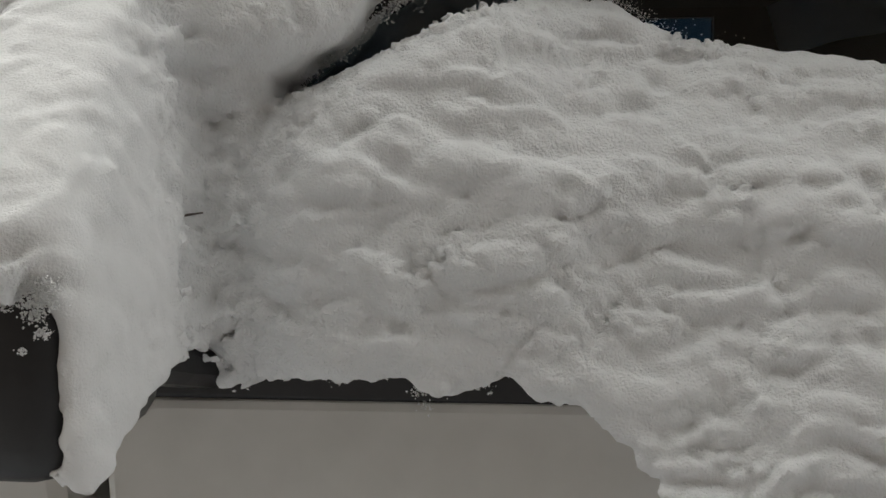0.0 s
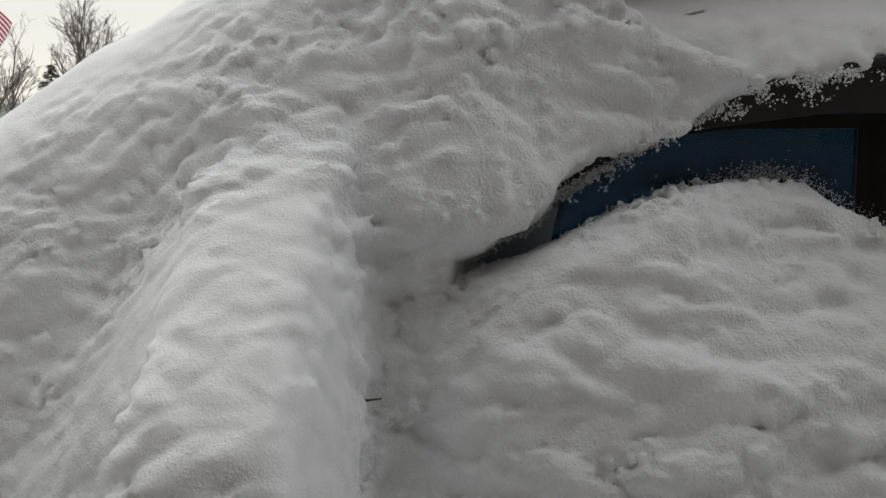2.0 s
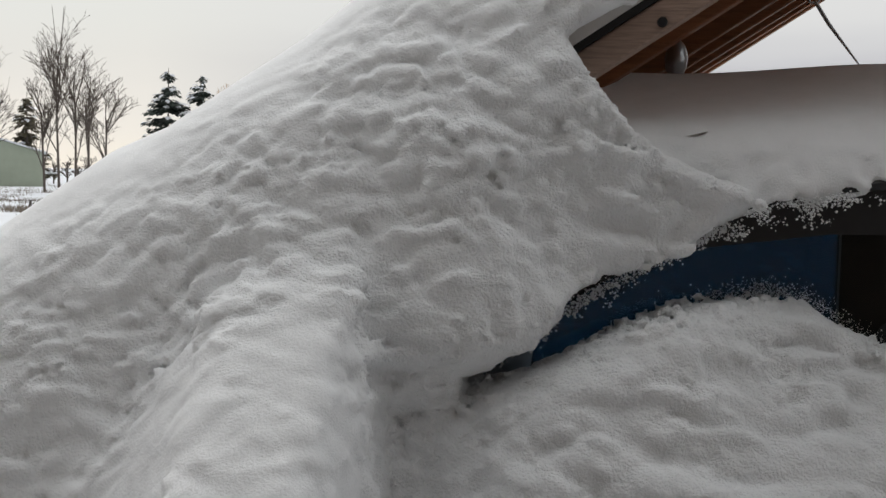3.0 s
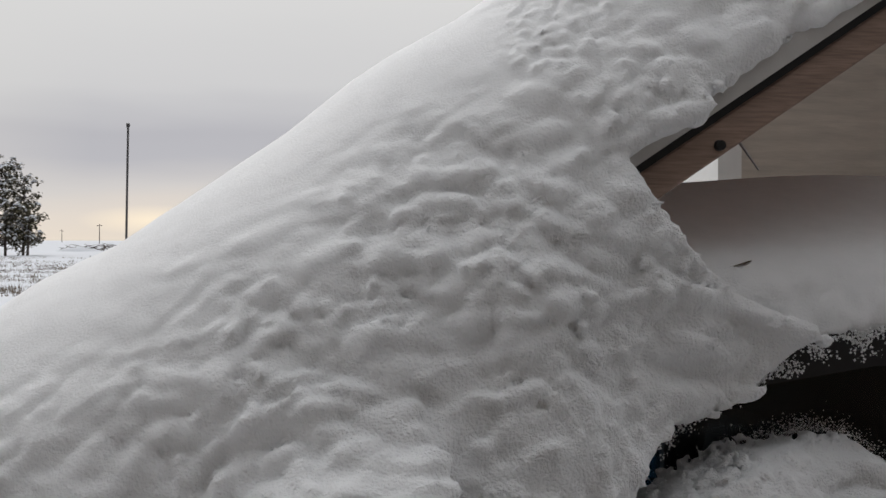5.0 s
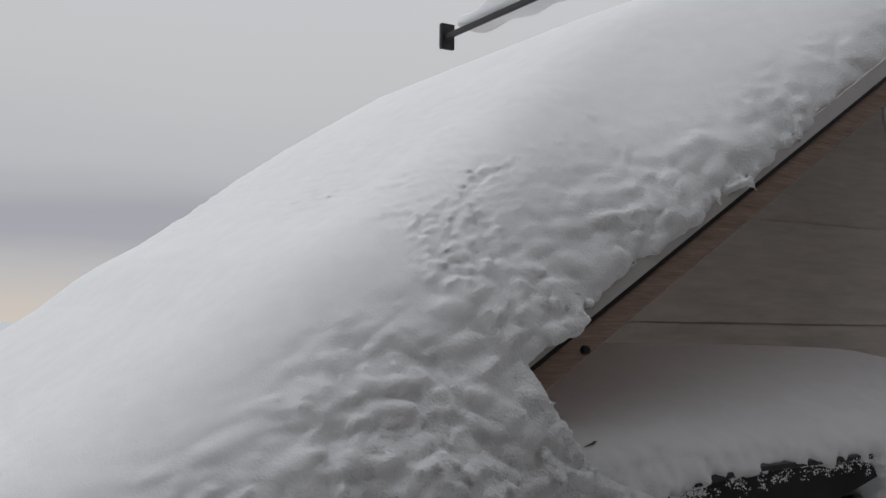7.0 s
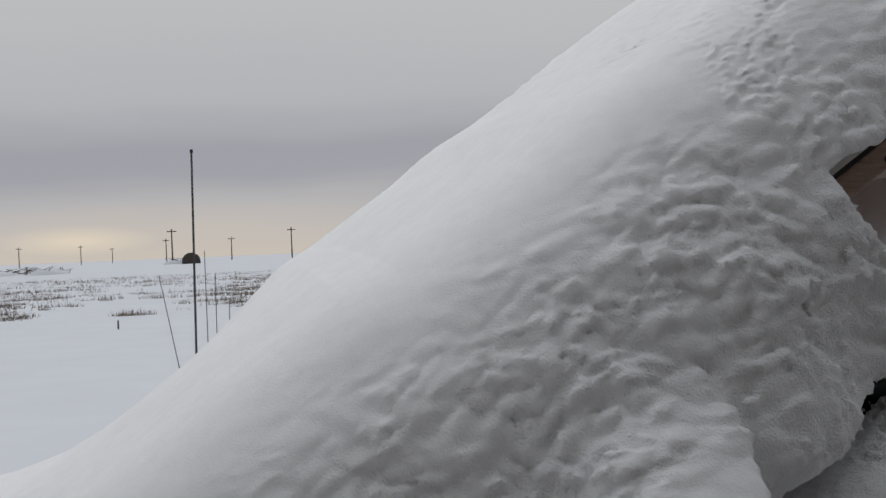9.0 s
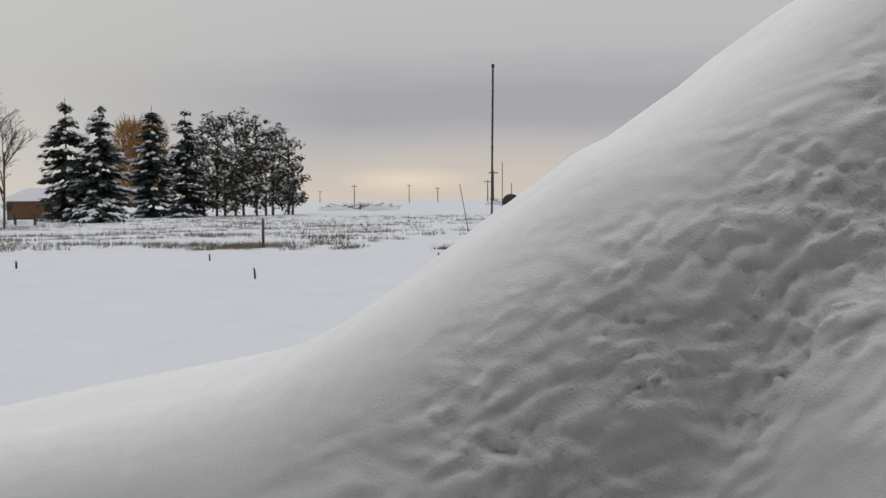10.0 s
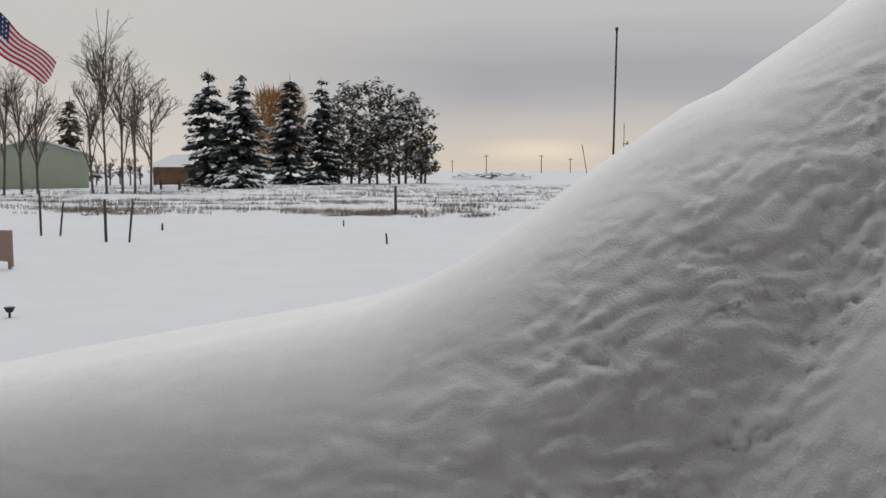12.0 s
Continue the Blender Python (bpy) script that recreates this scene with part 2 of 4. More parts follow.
def step(a, b, v):
    t = np.clip((v - a) / (b - a), 0, 1)
    return t * t * (3 - 2 * t)


def both(a, b, k):
    """Smooth intersection of two solids."""
    h = np.maximum(k - np.abs(a - b), 0) / k
    return np.maximum(a, b) + h * h * k / 4


def either(a, b, k):
    h = np.maximum(k - np.abs(a - b), 0) / k
    return np.minimum(a, b) - h * h * k / 4


def axis(*spans):
    """Grid lines: (from, to, step) spans, end to end."""
    out = [np.linspace(a, b, max(int(round((b - a) / s)), 1), endpoint=False) for a, b, s in spans]
    return np.concatenate(out + [[spans[-1][1]]]).astype(np.float32)


def skin(field, ax, ay, az, rough):
    """The surface where field(x, y, z) is nought, as verts and quads; rough(x, y, z) is the relief added near it."""
    X, Y, Z = np.meshgrid(ax, ay, az, indexing="ij", sparse=True)
    V = np.ascontiguousarray(np.broadcast_to(field(X, Y, Z), (len(ax), len(ay), len(az)))).astype(np.float32)
    near = np.nonzero(np.abs(V) < 0.05)
    V[near] += rough(ax[near[0]], ay[near[1]], az[near[2]])
    for s in ((0,), (-1,)):
        V[s[0]] = np.maximum(V[s[0]], 0.004); V[:, s[0]] = np.maximum(V[:, s[0]], 0.004); V[:, :, s[0]] = np.maximum(V[:, :, s[0]], 0.004)
    S = V < 0
    n = [len(ax) - 1, len(ay) - 1, len(az) - 1]
    cnt = np.zeros(n, np.int16)
    acc = np.zeros((*n, 3), np.float32)
    axes = (ax, ay, az)
    quads = []
    cross = []
    for d in range(3):
        lo = [slice(None)] * 3; hi = [slice(None)] * 3
        lo[d], hi[d] = slice(0, -1), slice(1, None)
        A, B = V[tuple(lo)], V[tuple(hi)]
        idx = np.array(np.nonzero((A < 0) != (B < 0)))
        a, b = A[tuple(idx)], B[tuple(idx)]
        t = a / (a - b)
        pos = np.stack([axes[k][idx[k]] for k in range(3)], 1)
        pos[:, d] += t * (axes[d][idx[d] + 1] - axes[d][idx[d]])
        e, g = [k for k in range(3) if k != d]
        cells = []
        for oe, og in ((0, 0), (-1, 0), (-1, -1), (0, -1)):
            c = idx.copy(); c[e] += oe; c[g] += og
            ok = (c[e] >= 0) & (c[g] >= 0) & (c[e] < n[e]) & (c[g] < n[g])
            np.add.at(cnt, tuple(c[:, ok]), 1)
            np.add.at(acc, tuple(c[:, ok]), pos[ok])
            cells.append((c, ok))
        cross.append((d, cells, a < 0))
    ids = np.full(n, -1, np.int64)
    hit = np.nonzero(cnt)
    ids[hit] = np.arange(len(hit[0]))
    verts = acc[hit] / cnt[hit][:, None]
    for d, cells, inside in cross:
        ok = cells[0][1] & cells[1][1] & cells[2][1] & cells[3][1]
        q = np.stack([ids[tuple(c[:, ok])] for c, _ in cells], 1)
        flip = inside[ok] ^ (d == 1)
        q[~flip] = q[~flip][:, ::-1]
        quads.append(q)
    return verts, np.concatenate(quads)


def snow_mesh(name, verts, quads, grain=None):
    me = bpy.data.meshes.new(name)
    me.vertices.add(len(verts)); me.vertices.foreach_set("co", np.ascontiguousarray(verts, np.float32).ravel())
    me.loops.add(quads.size); me.loops.foreach_set("vertex_index", quads.ravel().astype(np.int32))
    me.polygons.add(len(quads)); me.polygons.foreach_set("loop_start", np.arange(0, quads.size, 4, dtype=np.int32))
    me.update(calc_edges=True)
    me.validate()
    if grain is not None:
        me.attributes.new("grain", "FLOAT", "POINT").data.foreach_set("value", np.ascontiguousarray(grain, np.float32))
    me.materials.append(SNOW)
    me.shade_smooth()
    return new(name, me)


def table(x, *rows):
    """A curve through (x, value) rows."""
    r = np.array(rows, np.float32)
    return np.interp(x, r[:, 0], r[:, 1]).astype(np.float32)


PITCH = 0.664                    # rise of the canopy roof
EAVE_X, EAVE_Z = -0.196, 1.652   # upper edge of the rake board at the eave


def top_line(x):
    """Height of the drift's crest from the bonnet up over the canopy roof."""
    return table(x, (-3.0, 0.72), (-2.6, 0.9), (-2.25, 1.03), (-1.9, 1.105), (-1.5, 1.182), (-1.35, 1.213), (-1.25, 1.246), (-1.18, 1.284), (-1.107, 1.334), (-0.942, 1.46), (-0.794, 1.562), (-0.727, 1.592), (-0.63, 1.66), (-0.54, 1.722),
                 (-0.465, 1.784), (-0.425, 1.812), (-0.345, 1.858), (-0.235, 1.935), (-0.135, 2.012), (-0.03, 2.085), (0.04, 2.13), (0.2, 2.23), (0.43, 2.341), (0.62, 2.42), (1.1, 2.6))


def crown_drop(x, y):
    """How far the drift's top lies under its crest, which runs well back from the flank."""
    return 0.035 * step(-1.35, -0.95, x) * (1 - step(1.15, 1.95, y)) + 0.22 * step(2.4, 2.95, y) + 0.06 * step(-0.72, -1.0, x) * step(1.6, 2.4, y)


def front_face(x, z):
    """How near the drift's flank comes."""
    return 0.1 * step(-0.36, -0.08, x) * step(1.68, 1.4, z) + table(z, (0.8, 1.0), (1.1, 1.04), (1.3, 1.085), (1.45, 1.12), (1.55, 1.14), (1.65, 1.175), (1.8, 1.2), (2.4, 1.22)) + 0.13 * step(-0.25, 0.15, x) * step(0.05, 0.28, z - EAVE_Z - PITCH * (x - EAVE_X))


def door_bank(X, Y, Z):
    """Snow plastered on the door, up to the window sill."""
    top = table(X, (-0.5, 1.215), (-0.31, 1.262), (-0.257, 1.279), (-0.205, 1.306), (-0.146, 1.341), (-0.092, 1.359), (-0.052, 1.368), (0.011, 1.375), (0.058, 1.37), (0.09, 1.348), (0.125, 1.328), (0.34, 1.3), (0.7, 1.29))
    face = 1.085 + (0.15 - 0.075 * step(0.04, -0.1, X)) * step(1.12, 1.38, Z) + 0.05 * step(-0.05, 0.12, X) * step(0.9, 1.15, Z) * step(1.38, 1.26, Z) - 0.03 * step(-0.1, 0.2, X) * step(1.0, 0.8, Z) + 0.07 * step(-0.22, -0.42, X)
    b = both((Z - top + 0.004) * 0.8, (face - Y) * 0.85, 0.042)
    low = table(X, (-0.5, 0.955), (-0.35, 0.948), (-0.21, 0.957), (-0.165, 0.965), (-0.14, 0.943), (-0.09, 0.945), (-0.05, 0.96), (-0.023, 0.934), (0.019, 0.934), (0.08, 0.881), (0.122, 0.831), (0.2, 0.7), (0.35, 0.45), (0.7, 0.4))
    b = both(b, (low - Z) * 0.7, 0.025)
    b = both(b, Y - 1.295, 0.01)
    return both(both(b, -0.47 - X, 0.03), X - 0.66, 0.05)


def drift(X, Y, Z):
    crown = top_line(X) - crown_drop(X, Y)
    a = both((Z - crown) * 0.83, front_face(X, Z) + 0.1 * step(-0.46, -0.38, X) * step(1.36, 1.22, Z) - Y, 0.26)
    a = both(a, Y - 2.85 + 0.0 * X, 0.2)
    under = table(Z, (1.3, 0.3), (1.44, 0.1), (1.53, -0.115), (1.558, -0.15), (1.578, -0.164), (1.621, -0.198), (1.652, -0.216), (2.98, -0.216 + 1.328 / PITCH))
    a = both(a, (X - under) * 0.6, 0.015)
    low = table(X, (-3.0, 0.62), (-1.6, 0.95), (-0.9, 0.99), (-0.6, 1.01), (-0.40, 0.98), (-0.365, 1.0), (-0.335, 1.2), (-0.318, 1.275), (-0.273, 1.3), (-0.239, 1.325), (-0.208, 1.358),
                (-0.163, 1.39), (-0.13, 1.404), (-0.10, 1.426), (-0.065, 1.439), (0.009, 1.48), (0.3, 1.5))
    scallop = lumps(X, 0 * X, 0 * X, 0.05, 1, 1, 4) * 0.012 + lumps(X, 0 * X, 0 * X, 0.021, 1, 1, 14) * 0.007
    a = both(a, (low + scallop * step(-0.34, -0.27, X) - Z) * 0.8, 0.02)
    a = either(a, door_bank(X, Y, Z), 0.018)
    # the cap on the mirror, a ridge that runs out from the drift
    ridge = table(Y, (0.78, 1.13), (0.84, 1.185), (0.92, 1.262), (1.0, 1.335), (1.08, 1.405), (1.16, 1.465), (1.25, 1.5))
    m = both((Z - ridge) * 0.8, X + 0.414 + 0.12 * step(1.0, 1.2, Y) * (Z - 1.3), 0.03)
    m = both(m, (-0.548 - 0.03 * step(0.88, 1.1, Y) - 0.7 * step(0.86, 1.05, Y) * np.maximum(ridge - Z - 0.04, 0) - X) * 0.85, 0.05)
    m = both(m, 0.802 - Y, 0.04)
    m = both(m, table(Y, (0.78, 1.102), (0.9, 1.07), (1.0, 1.0)) - Z + 0.0 * X, 0.014)
    m = both(m, Y - 1.25, 0.05)
    a = either(a, m, 0.036)
    # snow plastered on the mirror's glass side
    w = both(np.abs(X + 0.403 + 0.012 * step(1.05, 1.25, Z)) - 0.016, table(Y, (0.82, 0.91), (0.87, 0.938), (0.93, 0.965), (1.0, 0.975), (1.08, 1.0)) - Z, 0.012)
    w = both(w, np.abs(Y - 0.95) - 0.128, 0.03)
    w = both(w, (Z - table(Y, (0.8, 1.16), (1.1, 1.36))) * 0.8, 0.05)
    return either(a, w, 0.02)


def billow(x, y, z, sx, sy, sz, shift=0):
    """Rounded lumps with sharp creases between them."""
    return np.sqrt(lumps(x, y, z, sx, sy, sz, shift) ** 2 + 0.012) * 1.7 - 0.5


SPOTS = np.random.RandomState(8).rand(4, 32, 32, 32).astype(np.float32)


def pebbles(x, y, z, sx, sy, sz, shift=0):
    """Rounded lumps that lie against one another, from 0 in the hollows to about 1 on top."""
    a, b, c = x / sx, y / sy, z / sz
    p = [0.80 * a + 0.36 * b + 0.48 * c + shift, -0.60 * a + 0.48 * b + 0.64 * c + shift * 1.7, -0.8 * b + 0.6 * c + shift * 2.3]
    i = [np.floor(q - 0.5).astype(np.int64) for q in p]
    out, top = 0, 0
    for da in (0, 1):
        for db in (0, 1):
            for dc in (0, 1):
                k = ((i[0] + da) & 31, (i[1] + db) & 31, (i[2] + dc) & 31)
                d2 = 0
                for n, (q, base, o) in enumerate(zip(p, i, (da, db, dc))):
                    d2 = d2 + (q - base - o - 0.5 - 0.7 * (SPOTS[n][k] - 0.5)) ** 2
                near = np.exp(-9.0 * d2)
                out = out + near
                top = top + near * SPOTS[3][k]
    return np.maximum(1 + np.log(out + 1e-3) / 9.0 * 1.7, 0.48) + 0.45 * (top / (out + 1e-3) - 0.5)


def clumps(x, y, z):
    """The relief of wind-packed snow: long rounded shelves, billows on them, and crumbs."""
    on_door = step(-0.37, -0.28, x) * step(1.45, 1.36, z)
    wx = x + 0.020 * lumps(x, y, z, 0.06, 0.06, 0.06, 21)
    wz = z + 0.014 * lumps(x, y, z, 0.07, 0.07, 0.07, 31) - 0.12 * np.minimum(x + 0.36, 0) + 0.45 * (y - 1.1)
    swell = lumps(wx, y, wz, 0.16, 0.14, 0.07, 5) * 0.007
    shelf = billow(wx, y, wz, 0.10, 0.09, 0.042, 6) * 0.0085
    lump = (pebbles(wx, y, wz, 0.040, 0.040, 0.029, 2) - 0.7) * 0.0165
    ledge = (pebbles(wx, y, wz, 0.064, 0.05, 0.034, 12) - 0.7) * 0.0185
    small = (pebbles(wx, y, wz, 0.020, 0.021, 0.0165, 9) - 0.7) * 0.0125
    grain = (pebbles(x, y, z, 0.0115, 0.0115, 0.0105, 3) - 0.7) * 0.0088
    crust = 0.25 + 0.75 * step(-0.3, 0.25, lumps(x, y, z, 0.07, 0.07, 0.05, 17))
    return swell + shelf + lump * (1 - 0.6 * on_door) + ledge * on_door + small * (0.4 + 0.6 * crust) + 0.001, grain * crust


def by_eave(x, z):
    """0 on the clean edge under the canopy's eave, 1 away from it."""
    gap = table(z, (1.3, 0.3), (1.44, 0.1), (1.53, -0.115), (1.578, -0.164), (1.652, -0.216), (2.98, 1.784)) - x
    clear = step(-0.005, 0.035, gap)
    low = step(1.70, 1.64, z) * step(1.46, 1.52, z)
    return 1 - low * (1 - clear)


def rim_of(x, z):
    """1 along the thin edges by the window and the belt, where the snow is only crumbly."""
    gap = table(x, (-0.33, 1.25), (-0.257, 1.285), (-0.205, 1.325), (-0.146, 1.365), (-0.092, 1.39), (-0.05, 1.402), (0.01, 1.412), (0.06, 1.41), (0.125, 1.365), (0.7, 1.335))
    return step(-0.37, -0.32, x) * np.maximum(step(0.09, 0.035, np.abs(z - gap)) * (1 - 0.7 * step(0.004, 0.03, z - gap)), 0.8 * step(1.03, 0.98, z) * step(0.12, 0.06, x))


def roughness_of(x, y, z):
    """How broken the drift's surface is: nearly nought on its wind-smoothed crest."""
    depth = top_line(x) - z
    on_door = step(-0.36, -0.3, x) * step(1.42, 1.36, z)
    calm = np.maximum(0.03 + 0.97 * step(0.05, 0.34, depth) * step(1.5, 1.24, y) * (0.45 + 0.55 * step(-1.15, -0.8, x)), on_door * (0.12 + 0.88 * step(1.355, 1.26, z)))
    calm = calm * (1 - 0.25 * step(1.65, 1.85, z)) * (1 - 0.7 * step(1.6, 1.75, z) * step(1.22, 1.31, y))
    out = step(1.08, 1.0, y) * step(-0.36, -0.38, x)
    return calm * (1 - out * (0.72 - 0.6 * step(1.2, 1.12, z) * step(-0.415, -0.43, x)))


def drift_relief(x, y, z):
    rough, rim = roughness_of(x, y, z), rim_of(x, z)
    big, fine = clumps(x, y, z)
    return (-rough * (1 - 0.8 * rim) * by_eave(x, z) * big - np.maximum(rough, (1.5 * rim + 0.9 * step(1.2, 1.24, y) * step(1.3, 1.34, z) * (x < 0)) * step(-0.35, -0.3, x)) * fine).astype(np.float32)


snow = new("snow_drift")
tagged(snow, "deep white wind-packed snow burying the car and canopy roof", "snow")
sv, sq = skin(drift,
              axis((-3.0, -1.6, 0.035), (-1.6, -1.0, 0.0085), (-1.0, 0.36, 0.0044), (0.36, 0.7, 0.011), (0.7, 1.1, 0.02)),
              axis((0.74, 1.0, 0.0066), (1.0, 1.32, 0.0045), (1.32, 1.5, 0.011), (1.5, 2.0, 0.022), (2.0, 3.0, 0.04)),
              axis((0.4, 0.84, 0.03), (0.84, 1.9, 0.0045), (1.9, 2.3, 0.010), (2.3, 2.8, 0.022)), drift_relief)
mid_q = sv[sq].mean(1)
qx, qy, qz = mid_q.T
cap = (qy < 1.03) & (qz > 0.9) & (qx < -0.34) & (qx > -0.64)
doorway = ~cap & (qx > -0.335) & (qz < top_line(qx) - 0.4) & (qy < 1.34) & (qz < 1.385)
roofing = ~cap & ~doorway & (qx > -0.24) & (qz > 1.6)
bonnet = ~cap & ~doorway & ~roofing & (qx < -1.15)
for nm, pick in (("mirror_snow_cap", cap), ("door_snow", doorway), ("canopy_snow", roofing), ("bonnet_snow", bonnet), ("windscreen_snow", ~(cap | doorway | roofing | bonnet))):
    used, back = np.unique(sq[pick], return_inverse=True)
    snow_mesh(nm, sv[used], back.reshape(-1, 4), roughness_of(*sv[used].T)).parent = snow


def cab_snow(X, Y, Z):
    top = 1.54 + 0.128 * step(1.12, 1.62, Y) * (0.9 + 0.1 * step(-0.1, 0.2, X) - 0.5 * step(0.75, 1.15, X)) - 0.03 * step(1.8, 2.5, Y) - 0.09 * step(1.4, 2.1, X)
    c = both(Z - top, 1.235 - 0.03 * step(0.46, 0.52, X) - Y, 0.07)
    c = both(c, table(X, (-0.3, 1.4), (-0.065, 1.442), (0.009, 1.47), (0.136, 1.492), (0.3, 1.505), (0.44, 1.508), (0.47, 1.48), (0.53, 1.3), (2.2, 1.25)) - Z + 0.0 * Y, 0.02)
    return both(both(both(c, X - 2.2, 0.2), -0.3 - X, 0.05), Y - 2.72, 0.12)


def cab_relief(x, y, z):
    edge = step(1.34, 1.26, y) * step(1.57, 1.5, z)
    return (lumps(x, y, z, 0.2, 0.2, 0.15, 3) * 0.004 + edge * (lumps(x, y, z, 0.02, 0.03, 0.02, 8) * 0.0045 + lumps(x, y, z, 0.011, 0.014, 0.012, 5) * 0.006)).astype(np.float32)


tagged(snow_mesh("cab_roof_snow", *skin(cab_snow, axis((-0.34, 0.6, 0.006), (0.6, 2.3, 0.03)), axis((1.17, 1.34, 0.006), (1.34, 2.8, 0.03)), axis((1.2, 1.38, 0.03), (1.38, 1.58, 0.006), (1.58, 1.6, 0.01), (1.6, 1.8, 0.02)), cab_relief)),
       "smooth rounded snow lying on the car's cab roof", "snow")

# ---- ground ----
GX = np.concatenate([np.linspace(-3000, -60, 14), np.linspace(-50, 50, 60), np.linspace(60, 3000, 14)])
GY = np.concatenate([np.linspace(-400, -20, 6), np.linspace(-12, 90, 80), np.linspace(100, 3500, 20)])
gv = [(x, y, 0.04 * noise.noise(Vector((x * 0.12, y * 0.12, 0))) + (0.12 * noise.noise(Vector((x * 0.3, y * 0.3, 3))) if y > 34 else 0)) for x in GX for y in GY]
ny = len(GY)
gf = [(i * ny + j, (i + 1) * ny + j, (i + 1) * ny + j + 1, i * ny + j + 1) for i in range(len(GX) - 1) for j in range(ny - 1)]
tagged(new("ground", mesh_of("ground", gv, gf, SNOW_FAR, True)), "flat open ground under smooth fresh snow", "ground", "", "structure")

# ---- car ----
car_body = thing("car", 0.0, 1.96, 0.0, "grey-white car buried under deep snow beside the canopy", "car")
car_body.matrix_world = Matrix.Identity(4)
part("bonnet", extrude_xz([(-2.42, 0.5), (-2.42, 0.86), (-2.3, 0.93), (-1.0, 1.02), (-0.62, 1.06), (-0.55, 0.5)], 1.19, 2.73, 0.03), PAINT, car_body, smooth=False)
door = part("door", extrude_xz([(-0.52, 0.4), (-0.53, 0.9), (-0.46, 0.915), (0.52, 0.925), (0.54, 0.4)], 1.16, 1.24, 0.012), PAINT, car_body)
part("belt_moulding", box(-0.5, 0.53, 1.165, 1.25, 0.912, 0.972, 0.008), BLACK, door, "black rubber belt moulding")
part("far_door", extrude_xz([(-0.52, 0.4), (-0.53, 0.9), (-0.46, 0.94), (0.52, 0.945), (0.54, 0.4)], 2.68, 2.76, 0.012), PAINT, car_body)
FRAME = [(-0.46, 0.95), (-0.42, 1.215), (-0.325, 1.30), (-0.235, 1.375), (-0.12, 1.445), (0.06, 1.488), (0.2, 1.506), (0.56, 1.514)]
INNER = [(-0.40, 0.97), (-0.375, 1.224), (-0.291, 1.288), (-0.211, 1.357), (-0.107, 1.418), (0.074, 1.444), (0.2, 1.447), (0.36, 1.449)]


def window_frame(name, y0, y1, parent, post):
    """The black frame round a side window: an arch from the belt over to the rear post."""
    bm = bmesh.new()
    for (a, b), (c, d) in zip(zip(FRAME, INNER), list(zip(FRAME, INNER))[1:]):
        vs = [bm.verts.new((x, y, z)) for y in (y0, y1) for x, z in (a, c, d, b)]
        for f in ((0, 1, 2, 3), (7, 6, 5, 4), (0, 4, 5, 1), (3, 2, 6, 7)):
            bm.faces.new([vs[i] for i in f])
    box(post, 0.60, y0, y1, 0.95, 1.512, bm=bm)
    bmesh.ops.recalc_face_normals(bm, faces=bm.faces)
    return part(name, bm, BLACK, parent)


window_frame("window_frame", 1.255, 1.33, car_body, 0.5)
part("drip_rail", tube([(x, 1.25, z + 0.004) for x, z in FRAME], 0.007), BLACK, car_body)
pane = part("side_window", extrude_xz([(x, z) for x, z in INNER] + [(0.5, 1.449), (0.5, 0.97)], 1.298, 1.302), SIDEGLASS, car_body)
pane.visible_shadow = False
window_frame("window_frame", 2.62, 2.68, car_body, 0.355)
pane = part("side_window", extrude_xz([(x, z) for x, z in INNER] + [(0.36, 0.97)], 2.648, 2.652), BLUEGLASS, car_body, "blue-tinted side window")
pane.visible_shadow = False
for y0, y1 in ((1.30, 1.34), (2.6, 2.66)):
    part("a_pillar", extrude_xz([(-0.66, 0.95), (-0.66, 1.04), (-0.2, 1.483), (0.02, 1.487), (-0.12, 1.43), (-0.235, 1.36), (-0.325, 1.285), (-0.42, 1.2), (-0.455, 0.95)], y0, y1), BLACK, car_body)
part("cab_roof", box(-0.22, 2.12, 1.30, 2.64, 1.485, 1.5, 0.005), PAINT, car_body)
part("windscreen", extrude_xz([(-0.62, 1.06), (-0.20, 1.47), (-0.19, 1.46), (-0.61, 1.05)], 1.32, 2.62), BLACK, car_body, "black windscreen under snow")
part("tailgate", box(2.08, 2.16, 1.25, 2.68, 0.45, 1.49, 0.02), PAINT, car_body)
part("headlining", box(-0.18, 0.555, 1.33, 2.61, 1.47, 1.483), CLOTH, car_body)
part("rear_side", box(0.57, 2.1, 1.245, 1.29, 0.45, 1.49, 0.01), PAINT, car_body)
part("rear_side", box(0.57, 2.1, 2.64, 2.69, 0.45, 1.49, 0.01), PAINT, car_body)
part("back_trim", box(0.51, 0.555, 1.33, 2.61, 0.5, 1.47), CLOTH, car_body)
part("cab_floor", box(-0.6, 0.55, 1.25, 2.67, 0.42, 0.47), CLOTH, car_body)
part("dashboard", box(-0.62, -0.36, 1.33, 2.61, 0.6, 1.02, 0.04), CLOTH, car_body)
for y in (1.65, 2.3):
    seat = part("seat", box(0.0, 0.46, y - 0.24, y + 0.24, 0.47, 0.72, 0.06), CLOTH, car_body)
    part("backrest", extrude_xz([(0.32, 0.7), (0.42, 1.2), (0.5, 1.2), (0.46, 0.7)], y - 0.22, y + 0.22, 0.02), CLOTH, seat)
wheel_ring = part("steering_wheel", tube([(-0.25 + 0.05 * math.sin(t), 1.65 + 0.17 * math.cos(t), 1.0 + 0.16 * math.sin(t)) for t in (k * math.pi / 12 for k in range(25))], 0.013, cap=False), BLACK, car_body)
